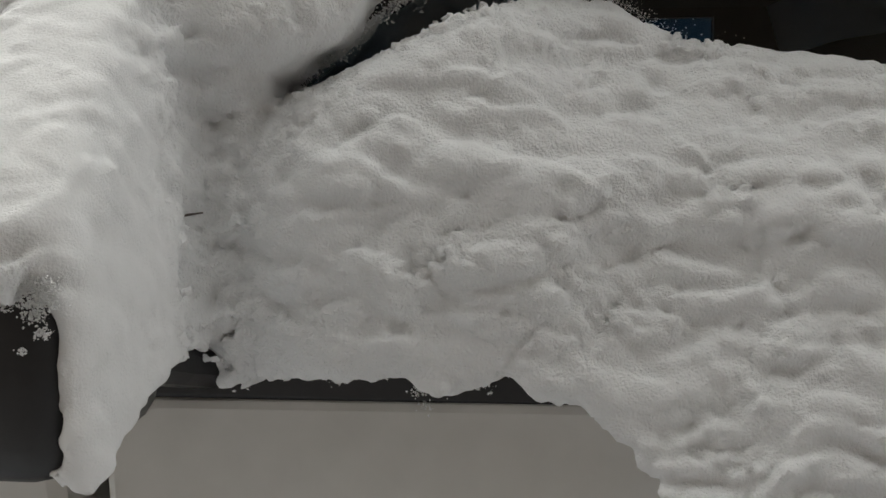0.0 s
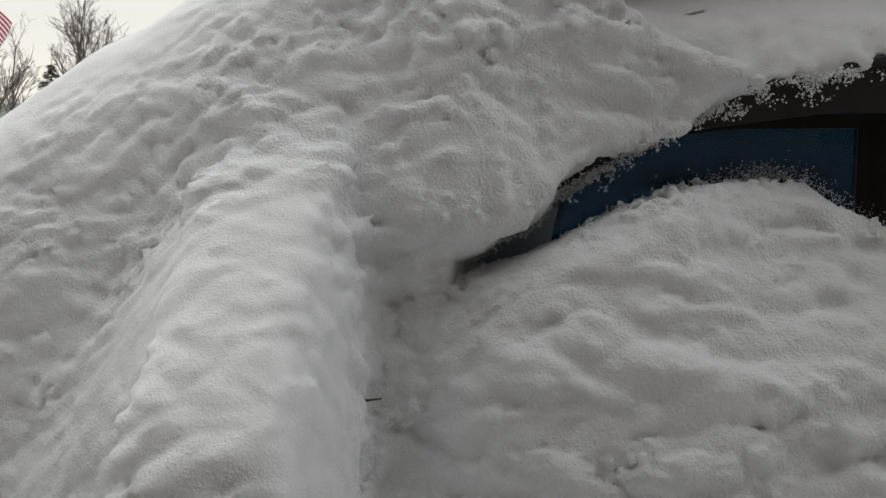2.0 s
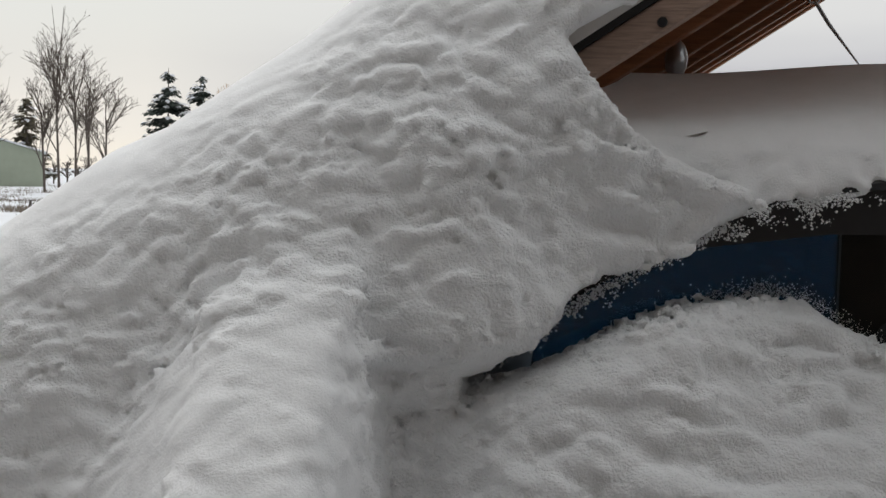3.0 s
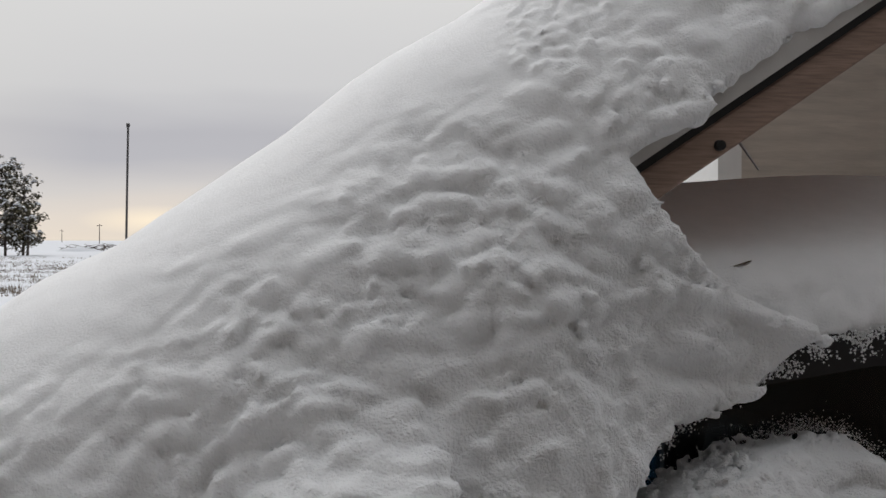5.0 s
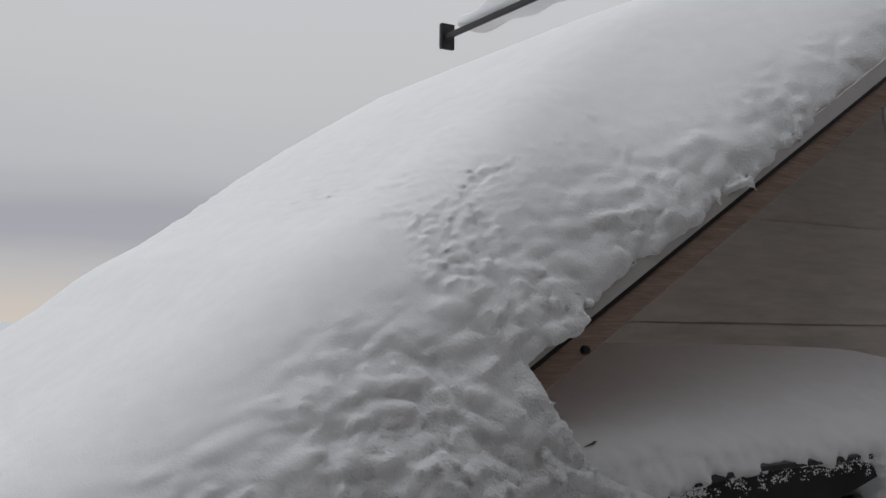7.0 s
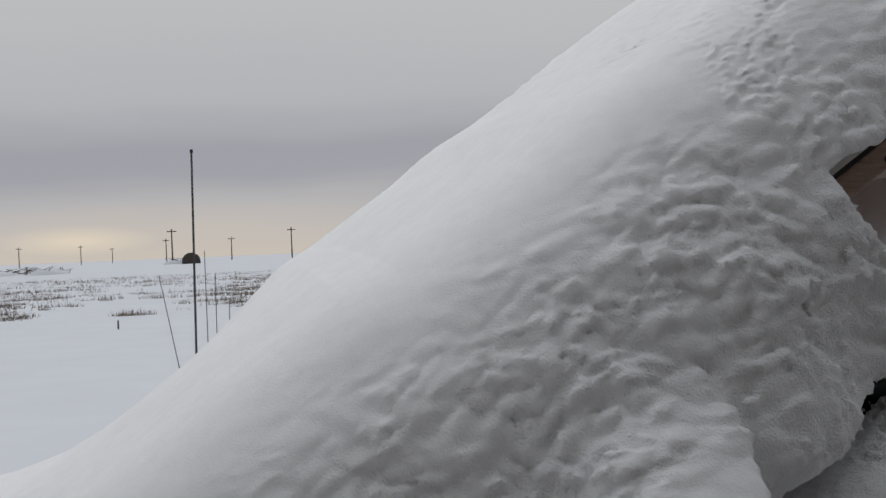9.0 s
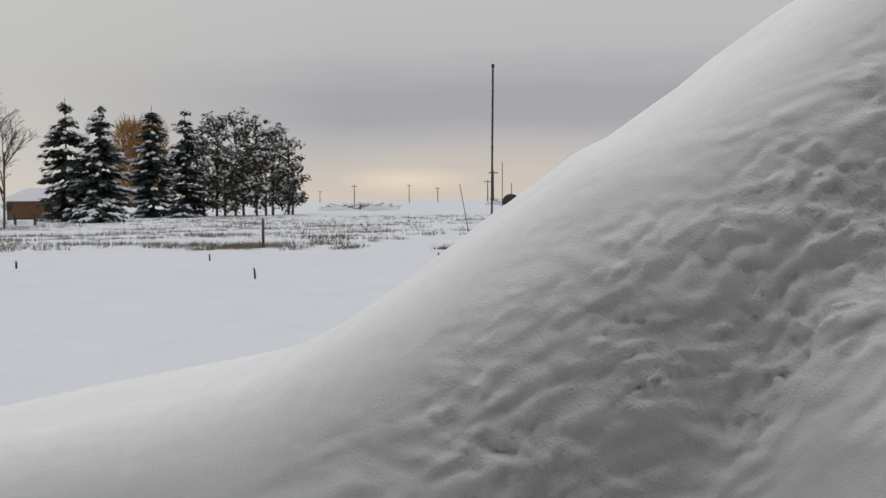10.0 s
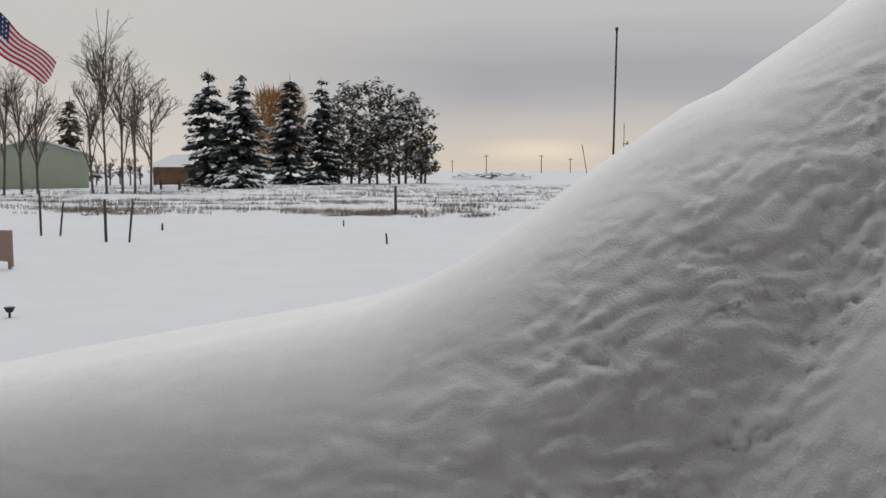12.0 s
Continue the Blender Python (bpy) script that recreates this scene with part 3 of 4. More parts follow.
part("rear_sill", extrude_xz([(0.6, 0.35), (0.6, 0.9), (2.15, 0.9), (2.18, 0.35)], 1.19, 1.26, 0.015), PAINT, car_body)
part("bumper", box(-2.55, -2.42, 1.2, 2.72, 0.42, 0.62, 0.03), DARKMETAL, car_body)
for y in (1.35, 2.57):
    part("headlamp", box(-2.44, -2.41, y - 0.12, y + 0.12, 0.66, 0.8, 0.01), FLASH, car_body)


def car_wheel(x, y0, y1):
    bm = bmesh.new()
    bmesh.ops.create_cone(bm, cap_ends=True, segments=28, radius1=0.36, radius2=0.36, depth=abs(y1 - y0), matrix=Matrix.Translation((x, (y0 + y1) / 2, 0.36)) @ Matrix.Rotation(math.pi / 2, 4, "X"))
    bmesh.ops.bevel(bm, geom=[e for e in bm.edges if len(e.link_faces) == 2 and any(len(f.verts) > 4 for f in e.link_faces)], offset=0.03, segments=2, affect="EDGES")
    w = part("wheel", bm, RUBBER, car_body, "black tyre", True)
    bm = bmesh.new()
    bmesh.ops.create_cone(bm, cap_ends=True, segments=20, radius1=0.2, radius2=0.17, depth=abs(y1 - y0) + 0.02, matrix=Matrix.Translation((x, (y0 + y1) / 2, 0.36)) @ Matrix.Rotation(math.pi / 2, 4, "X"))
    part("rim", bm, STEEL, w)


for wx in (-1.75, 1.35):
    car_wheel(wx, 1.185, 1.4)
    car_wheel(wx, 2.52, 2.735)

# the mirror: a rounded black shell on a stubby arm
mirror = part("wing_mirror", box(-0.535, -0.408, 0.818, 1.06, 0.926, 1.125, 0.04, 4), BLACK, car_body, "rounded black plastic wing mirror housing", True)
for v in mirror.data.vertices:
    v.co.x += 0.02 * (1.12 - v.co.z) * (-1 if v.co.x < -0.46 else 0.5)
part("mirror_arm", tube([(-0.45, 1.04, 1.0), (-0.42, 1.12, 0.97), (-0.4, 1.2, 0.95)], [0.035, 0.03, 0.035], 10), BLACK, mirror)

# ---- canopy ----
canopy = new("canopy_roof")
tagged(canopy, "small gabled timber canopy, weathered brown rake board, buried in snow", "canopy")
TOP_X = 3.1


def roof_z(x, drop=0.0):
    return EAVE_Z - drop + PITCH * (x - EAVE_X)


def sloped(x0, x1, drop0, drop1, y0, y1, bevel=0.0):
    return extrude_xz([(x0, roof_z(x0, drop1)), (x0, roof_z(x0, drop0)), (x1, roof_z(x1, drop0)), (x1, roof_z(x1, drop1))], y0, y1, bevel)


part("rake_board", sloped(-0.3, TOP_X, 0.008, 0.047, 1.222, 1.262, 0.003), WOOD, canopy)
part("drip_edge", sloped(-0.32, TOP_X, -0.028, -0.002, 1.212, 1.275), FLASH, canopy, "off-white metal drip edge")
# dark strip drawn in for the shade between drip edge and board
part("gap_shade_strip", sloped(-0.32, TOP_X, -0.002, 0.008, 1.218, 1.27), DARKMETAL, canopy, "dark strip for the shaded gap under the drip edge")
for y in (1.42, 1.78, 2.06, 2.33, 2.56, 2.76):
    part("rafter", sloped(-0.3, TOP_X, 0.012, 0.046, y, y + 0.042, 0.003), WOOD_NEW, canopy, "reddish stained cedar rafter")
part("roof_deck", sloped(-0.3, TOP_X, -0.02, 0.011, 1.263, 2.8), WOOD_NEW, canopy)
for y in (1.36, 2.68):
    part("post", box(2.9, 2.99, y - 0.045, y + 0.045, 0.0, roof_z(2.9, 0.01), 0.006), WOOD, canopy)
bm = bmesh.new()
bmesh.ops.create_cone(bm, cap_ends=True, segments=16, radius1=0.006, radius2=0.005, depth=0.008, matrix=Matrix.Translation((-0.115, 1.22, roof_z(-0.115, 0.035))) @ Matrix.Rotation(math.pi / 2, 4, "X"))
part("screw_head", bm, DARKMETAL, canopy)
bm = bmesh.new()
bmesh.ops.create_uvsphere(bm, u_segments=14, v_segments=8, radius=0.03, matrix=Matrix.Translation((-0.082, 1.6, 1.672)) @ Matrix.Diagonal((0.55, 1, 0.95, 1)))
part("bracket_cap", bm, STEEL, canopy, "rounded galvanised bracket", True)
# eye bolt with a hanging chain, and the thin wire behind it
EYE_AT = Vector((0.475, 1.24, roof_z(0.475, 0.045)))


def ring(c, r, w, tilt, squash=1.0, bm=None):
    bm = bm or bmesh.new()
    pts = [c + Matrix.Rotation(tilt, 3, "Z") @ Vector((r * math.cos(t), 0, squash * r * math.sin(t))) for t in (k * math.pi / 8 for k in range(17))]
    return tube(pts, w, 6, bm, False)


chain = new("chain")
tagged(chain, "short galvanised chain hanging from a screw eye", "chain")
part("screw_eye", ring(EYE_AT - Vector((0, 0, 0.012)), 0.012, 0.0022, 0.3), STEEL, chain)
link_dir = Vector((0.6, 0.1, -0.78)).normalized()
for k in range(9):
    part("link", ring(EYE_AT - Vector((0, 0, 0.03)) + link_dir * 0.019 * k, 0.008, 0.0018, 0.2 + (k % 2) * 1.4, 1.6), STEEL, chain)
part("wire", tube([EYE_AT - Vector((0, 0, 0.03)) + link_dir * 0.17, EYE_AT + link_dir * 0.9], 0.0016, 5), STEEL, chain)

hook = part("hook", ring(Vector((0.14, 1.83, 1.80)), 0.011, 0.002, 0.2), STEEL, chain)
part("wire", tube([(0.143, 1.83, 1.79), (0.165, 1.83, 1.755), (0.215, 1.83, 1.69)], [0.003, 0.003, 0.0012], 6), STEEL, chain)

# ---- carport beyond: back wall of plywood sheets, and a higher roof with a dark edge ----
WX0, WX1, WY = 0.70, 8.0, 3.1
HIGH_X, HIGH_Z = 0.62, 2.53


def high_z(x):
    return HIGH_Z + 0.16 * (x - HIGH_X)


carport = new("carport")
tagged(carport, "carport with beige plywood back wall and dark-edged snowy roof", "carport")
part("back_wall", extrude_xz([(WX0, 0), (WX0, 2.12), (1.6, 2.6), (WX1, high_z(WX1) - 0.05), (WX1, 0)], WY, WY + 0.2), PLY, carport)
for x0, x1, z0, z1 in ((WX0 + 0.05, 3.1, 0, 0.5), (WX0 + 0.05, 3.1, 0.506, 1.72), (WX0 + 0.05, 3.1, 1.726, 2.12), (3.106, 5.54, 0.506, 1.72), (3.106, 5.54, 1.726, 2.9)):
    part("plywood_sheet", box(x0, x1, WY - 0.012, WY + 0.004, z0, z1, 0.001), PLY, carport)
part("corner_board", box(WX0 - 0.02, WX0 + 0.05, WY - 0.03, WY + 0.22, 0, 2.12), TRIM, carport)
# roof plate beyond the seen edge is out of view, added to shade the wall
part("roof", extrude_xz([(1.45, high_z(1.45) - 0.06), (1.45, high_z(1.45)), (WX1, high_z(WX1)), (WX1, high_z(WX1) - 0.1)], 1.9, 3.4), DARKMETAL, carport, "unseen dark metal roof plate, added to shade the back wall")
part("gutter", extrude_xz([(HIGH_X, HIGH_Z - 0.004), (HIGH_X, HIGH_Z + 0.012), (HIGH_X + 0.012, HIGH_Z + 0.012), (HIGH_X + 0.012, HIGH_Z - 0.004)], 1.4, 2.83, 0.002), DARKMETAL, carport, "dark metal gutter edge")
part("gutter_end", box(HIGH_X - 0.01, HIGH_X + 0.035, 2.82, 2.835, HIGH_Z - 0.03, HIGH_Z + 0.045, 0.003), DARKMETAL, carport)
part("bracket", box(HIGH_X + 0.03, 1.46, 1.42, 1.445, HIGH_Z - 0.01, HIGH_Z + 0.012), DARKMETAL, carport)


def pillow(X, Y, Z):
    c = both(HIGH_Z + 0.013 - Z, Z - HIGH_Z - 0.07 - 0.05 * step(HIGH_X, HIGH_X + 0.3, X), 0.04)
    return both(both(both(c, HIGH_X - 0.004 - X, 0.05), X - 0.76, 0.05), both(1.4 - Y, Y - 2.82, 0.05), 0.06)


tagged(snow_mesh("gutter_snow", *skin(pillow, axis((0.56, 1.56, 0.02)), axis((1.3, 2.9, 0.02)), axis((2.5, 2.72, 0.012)), lambda x, y, z: (lumps(x, y, z, 0.12, 0.12, 0.1, 4) * 0.012).astype(np.float32))),
       "pillow of snow along the carport's gutter", "snow")

# unseen wall and deep eave at the camera's back, added to shade the flank
bm = box(-5.0, 6.0, -1.3, -1.15, 0.0, 2.9)
box(-5.2, 6.2, -2.0, -0.3, 2.9, 3.05, bm=bm)
tagged(part("unseen_shade_wall", bm, SHADE_WALL), "unseen plain brown wall with a deep eave, added to shade the snow", "wall", "", "structure")

# ---- far things ----
EYE_X, EYE_Y = -0.844, -0.218     # the end of the path


def far(px, dist):
    """A ground place, by its bearing from the end of the path."""
    a = radians(-11.09) + math.atan((px - 784) / 1896)
    return Vector((EYE_X + dist * math.sin(a), EYE_Y + dist * math.cos(a), 0))


def prisms(segments, sides=3):
    """Many thin tapered prisms: verts and faces from (a, b, ra, rb)."""
    vs, fs = [], []
    for a, b, ra, rb in segments:
        d = (b - a)
        u = d.orthogonal().normalized(); w = d.normalized().cross(u)
        o = len(vs)
        for p, r in ((a, ra), (b, rb)):
            for k in range(sides):
                t = 2 * math.pi * k / sides
                vs.append(p + r * (math.cos(t) * u + math.sin(t) * w))
        for k in range(sides):
            j = (k + 1) % sides
            fs.append((o + k, o + j, o + sides + j, o + sides + k))
    return vs, fs


def child(name, vs, fs, mat, parent, label=""):
    ob = new(name, mesh_of(name, vs, fs, mat))
    ob.parent = parent
    return tagged(ob, label)


def bare_tree(px, dist, height, spread, rng, shoots=0):
    t = thing("bare_tree", *far(px, dist), "leafless grey-brown tree with fine upright twigs in the snow", "tree", "bare trees by the field")
    segs, twigs = [], []

    def grow(p, d, length, r, level):
        q = p + d * length
        (segs if level < 2 else twigs).append((p, q, r, max(r * 0.55, 0.008)))
        if level >= 4:
            return
        for _ in range((9, 5, 4, 2)[level]):
            n = (d + Vector((rng.uniform(-1, 1), rng.uniform(-1, 1), rng.uniform(-0.2, 0.3))) * spread * (0.95, 1.2, 1.6, 1.9)[level]).normalized()
            s = rng.uniform(0.28, 1.0)
            grow(p + d * length * s, n, length * (0.45, 0.6, 0.6, 0.6)[level] * rng.uniform(0.7, 1.15), max(r * 0.5, 0.010), level + 1)

    grow(Vector((0, 0, -0.1)), Vector((rng.uniform(-0.06, 0.06), 0, 1)).normalized(), height * 0.66, 0.085, 0)
    for k in range(shoots):
        twigs.append((Vector((rng.uniform(-0.5, 0.5), 0, height * 0.6)), Vector((rng.uniform(-0.6, 0.6), 0, height * rng.uniform(1.15, 1.4))), 0.04, 0.015))
    child("trunk", *prisms(segs, 5), BARK, t)
    child("twig_crown", *prisms(twigs), BARK, t)


def frond(o, d, length, wide, into, faces):
    """A small bent spray of needles, or the snow that lies on one."""
    side = d.cross(Vector((0, 0, 1))).normalized()
    k = len(into)
    into.extend([o - side * wide * 0.25, o + side * wide * 0.25, o + d * length * 0.55 + side * wide, o + d * length - Vector((0, 0, wide * 0.5)), o + d * length * 0.55 - side * wide, o + d * length * 0.5 + Vector((0, 0, wide * 0.45))])
    faces.extend([(k, k + 1, k + 5), (k + 1, k + 2, k + 5), (k + 2, k + 3, k + 5), (k + 3, k + 4, k + 5), (k + 4, k, k + 5)])


def spruce(px, dist, height, width, rng, needle=NEEDLE, label="dark green spruce with snow-loaded drooping boughs", snow=0.55, bare=0.04):
    """Whorls of drooping boughs, each hung with sprays; snow lies along the upper side of some."""
    t = thing("spruce", *far(px, dist), label, "tree", "evergreens of the windbreak")
    child("trunk", *prisms([(Vector((0, 0, -0.1)), Vector((0, 0, height)), 0.016 * height, 0.02)], 6), BARK, t)
    vs, fs, ws, wf = [], [], [], []
    levels = int(height * 2.3)
    for i in range(levels):
        h = bare + (0.985 - bare) * (i + rng.uniform(-0.45, 0.45)) / levels
        full = (width * 1.2 * max(1 - h, 0) ** 0.72 * min(1.0, 0.55 + 2.2 * h) + 0.12) * rng.uniform(0.78, 1.12)
        for k in range(rng.randint(7, 9)):
            a = rng.uniform(0, 2 * math.pi)
            out = Vector((math.cos(a), math.sin(a), 0))
            reach = full * rng.uniform(0.6, 1.18)
            droop, h = rng.uniform(0.12, 0.42), h + rng.uniform(-0.4, 0.4) / levels
            laden = rng.random() < snow
            n = max(int(reach / 0.24), 1)
            for j in range(n + 1):
                u = (j + rng.uniform(0, 0.8)) / (n + 1)
                p = Vector((0, 0, height * h)) + out * reach * u - Vector((0, 0, reach * droop * (u ** 0.8) * (1.25 - 0.45 * u)))
                size = (0.3 + 0.4 * (1 - 0.5 * u) * min(reach, 1.6) / 1.6) * rng.uniform(0.8, 1.3)
                for turn in (-1, 1):
                    d = out + out.cross(Vector((0, 0, 1))) * turn * rng.uniform(0.3, 1.0) + Vector((0, 0, rng.uniform(-0.75, 0.0)))
                    frond(p, d.normalized(), size, size * rng.uniform(0.22, 0.38), vs, fs)
                if laden and u > 0.35 and rng.random() < 0.85:
                    frond(p + Vector((0, 0, 0.15)), (out + Vector((rng.uniform(-0.5, 0.5), rng.uniform(-0.5, 0.5), -droop * 0.8))).normalized(), size * 1.05, size * 0.38, ws, wf)
    crown = child("crown", vs, fs, needle, t)
    child("snow_load", ws, wf, SNOW_FAR, crown, "snow caught on the boughs")["kind"] = "stuff"


def pine(px, dist, height, width, rng, bare=0.2):
    """Open crown: limbs that end in tufts, with gaps between them."""
    t = thing("pine", *far(px, dist), "olive-brown pine with open snowy crown and bare lower trunk", "tree", "evergreens of the windbreak")
    limbs = [(Vector((0, 0, -0.1)), Vector((rng.uniform(-0.3, 0.3), 0, height * 0.95)), 0.15, 0.03)]
    vs, fs, ws, wf = [], [], [], []
    for _ in range(int(height * 8)):
        h = rng.uniform(bare, 1.0)
        e = math.sqrt(max(1 - ((h - 0.5) / 0.56) ** 2, 0.05))
        a = rng.uniform(0, 2 * math.pi)
        reach = width * e * rng.uniform(0.3, 1.08)
        root = Vector((0, 0, height * max(h - 0.07, 0.05)))
        tip = Vector((math.cos(a) * reach, math.sin(a) * reach, height * h + rng.uniform(-0.2, 0.25)))
        limbs.append((root, tip, 0.05, 0.02))
        laden = rng.random() < 0.6
        r = rng.uniform(0.28, 0.6)
        for _k in range(13):
            o = tip + Vector((rng.gauss(0, 0.55), rng.gauss(0, 0.55), rng.gauss(0, 0.4))) * r
            d = Vector((rng.uniform(-1, 1), rng.uniform(-1, 1), rng.uniform(-0.6, 0.35))).normalized()
            size = rng.uniform(0.28, 0.5)
            frond(o, d, size, size * 0.34, vs, fs)
            if laden and o.z > tip.z - 0.05 and rng.random() < 0.7:
                frond(o + Vector((0, 0, 0.14)), d, size, size * 0.45, ws, wf)
    child("trunk", *prisms(limbs, 5), BARK, t)
    crown = child("crown", vs, fs, PINE, t)
    child("snow_load", ws, wf, SNOW_FAR, crown, "snow caught on the boughs")["kind"] = "stuff"


rng = random.Random(5)
spruce(372, 92, 9.9, 2.75, rng)
spruce(428, 90, 9.2, 2.65, rng)
spruce(515, 108, 10.9, 2.6, rng)
spruce(570, 110, 10.8, 2.5, rng)
spruce(128, 96, 7.6, 1.75, rng, PINE, "brownish spruce with thin snowy boughs", 0.3, 0.14)
spruce(418, 84, 2.3, 2.0, rng, snow=0.75)
spruce(562, 102, 2.0, 1.2, rng, snow=0.75)
for px, d, h, w in ((622, 112, 10.0, 2.1), (654, 115, 11.1, 2.3), (690, 116, 10.2, 2.2), (718, 116, 9.6, 2.2), (745, 116, 7.9, 2.0), (600, 110, 8.4, 1.9), (668, 112, 7.2, 2.0), (706, 112, 6.4, 2.0), (636, 111, 6.0, 1.9), (752, 113, 5.0, 1.5)):
    pine(px, d, h, w, rng, 0.12)
# the yellow willow behind them
t = thing("willow", *far(494, 118), "bare willow with yellow-orange twigs among the evergreens", "tree")
segs = []
for k in range(2600):
    a, r, h = rng.uniform(0, 6.28), 3.2 * rng.random() ** 0.6, rng.uniform(1.5, 9.6)
    r *= math.sqrt(max(0.1, 1 - ((h - 5.5) / 5.5) ** 2))
    p = Vector((math.cos(a) * r, math.sin(a) * r, h))
    segs.append((p, p + Vector((math.cos(a) * rng.uniform(0, 0.7), rng.uniform(-0.5, 0.5), rng.uniform(0.3, 1.4))), 0.042, 0.014))
segs.append((Vector((0, 0, -0.1)), Vector((0, 0, 5)), 0.25, 0.12))
child("crown", *prisms(segs), WILLOW, t)
for px, d, h, s, sh in ((190, 68, 9.2, 0.5, 3), (218, 69, 8.4, 0.55, 0), (240, 68, 8.2, 0.6, 0), (268, 70, 7.0, 0.65, 0), (165, 68, 7.4, 0.5, 0), (40, 66, 7.0, 0.5, 0), (68, 67, 7.2, 0.5, 0), (8, 66, 6.8, 0.5, 0), (-30, 66, 7, 0.5, 0)):
    bare_tree(px, d, h, s, rng, sh)
for px, d, h in ((150, 104, 2.6), (172, 108, 2.2), (196, 104, 2.5), (214, 110, 2.0), (232, 104, 2.7), (250, 108, 2.3), (276, 100, 1.9)):
    bare_tree(px, d, h, 0.8, rng)

# brown house and green shed
p = far(352, 106)
far_house = thing("brown_house", *p, "low orange-brown house with a snow-covered hip roof", "house")
far_house.matrix_world = Matrix.Translation(p) @ Matrix.Rotation(radians(24), 4, "Z")
part("wall", box(-4.2, 3.4, 0, 6, 0, 1.75), BRICK, far_house)
bm = bmesh.new()
v = [bm.verts.new(c) for c in ((-5, -0.7, 1.7), (4.2, -0.7, 1.7), (4.2, 6.7, 1.7), (-5, 6.7, 1.7), (-2.4, 2.6, 2.95), (1.8, 2.6, 2.95), (1.8, 3.4, 2.95), (-2.4, 3.4, 2.95))]
for f in ((0, 1, 5, 4), (1, 2, 6, 5), (2, 3, 7, 6), (3, 0, 4, 7), (4, 5, 6, 7), (3, 2, 1, 0)):
    bm.faces.new([v[i] for i in f])
part("roof", bm, SNOW_FAR, far_house, "roof under snow")
for x in (-0.6, 1.4):
    part("window", box(x - 0.35, x + 0.35, -0.05, 0.02, 0.7, 1.4), DARKMETAL, far_house)
p = far(62, 88)
shed = thing("green_shed", *p, "pale green metal shed with a low gable roof", "shed")
shed.matrix_world = Matrix.Translation(p) @ Matrix.Rotation(radians(31), 4, "Z")
part("wall", extrude_xz([(-4.2, 0), (-4.2, 2.55), (0, 3.75), (4.0, 2.6), (4.0, 0)], 0, 9), GREEN_METAL, shed)
part("roof", extrude_xz([(-4.5, 2.5), (0, 3.78), (4.25, 2.56), (4.25, 2.68), (0, 3.92), (-4.5, 2.62)], -0.3, 9.3), SNOW_FAR, shed, "snowy roof")

# fence scrap by the house
fence = thing("rail_fence", *far(302, 78), "short wooden rail fence in the snow", "fence")
for x in (-0.7, 0.7):
    part("post", box(x - 0.07, x + 0.07, -0.07, 0.07, 0, 0.75), POLE, fence)
part("rail", box(-0.7, 0.7, -0.03, 0.03, 0.4, 0.5), POLE, fence)


def stake(px, dist, h, lean=0.0, r=0.018, name="stake", label="thin grey wooden stake standing in the snow", cat="stake"):
    ob = part(name, tube([(0, 0, -0.1), (lean * h * 0.5, 0, h * 0.5), (lean * h, 0, h)], [r, r, r * 0.85], 7), POLE)
    ob.matrix_world = Matrix.Translation(far(px, dist))
    tagged(ob, label, cat, "stakes in the yard")


for px, d, h, lean, r in ((187, 22.3, 0.86, -0.02, 0.03), (227, 22.1, 0.84, 0.13, 0.022), (105, 24.6, 0.75, 0.14, 0.022), (72, 24.8, 1.0, -0.02, 0.026), (700, 34.8, 0.93, 0.0, 0.045),
                          (685, 20.9, 0.21, -0.1, 0.02), (287, 26.2, 0.18, 0.0, 0.025), (608, 27.5, 0.17, 0.0, 0.02), (1006, 26.0, 0.2, 0.0, 0.02), (1270, 32.0, 0.35, 0.0, 0.04)):
    stake(px, d, h, lean, r)

# marker rod and dead stems beyond the bonnet
rod = part("marker_rod", tube([(-0.993, 3.42, 0.0), (-0.986, 3.42, 1.0), (-0.972, 3.42, 1.905)], [0.0042, 0.0038, 0.0032], 8), ROD)
tagged(rod, "tall thin dark marker rod standing in the snow", "rod")
part("tip", box(-0.977, -0.967, 3.415, 3.425, 1.902, 1.914, 0.002), ROD, rod)
for x, h, lean in ((-0.985, 1.53, -0.10), (-0.945, 1.6, 0.0), (-0.92, 1.53, 0.005), (-0.885, 1.45, 0.01)):
    ob = part("dead_stem", tube([(x, 3.46, 0), (x + lean * 0.2, 3.46, h * 0.7), (x + lean, 3.46, h)], [0.0022, 0.0018, 0.0012], 5), BARK)
    tagged(ob, "thin dead plant stem rising out of the snow", "stem", "stems by the rod")

# utility poles
for px, d, h in ((860, 520, 9), (957, 560, 9.5), (1008, 620, 8.5), (1108, 300, 9.5), (1098, 420, 9), (1212, 400, 8.5), (1322, 330, 9.5), (800, 700, 8)):
    up = thing("utility_pole", *far(px, d), "wooden utility pole with crossarm on the far plain", "pole", "utility poles")
    part("shaft", tube([(0, 0, 0), (0, 0, h)], [0.22, 0.16], 7), POLE, up)
    part("crossarm", box(-1.3, 1.3, -0.1, 0.1, h - 0.9, h - 0.65), POLE, up)

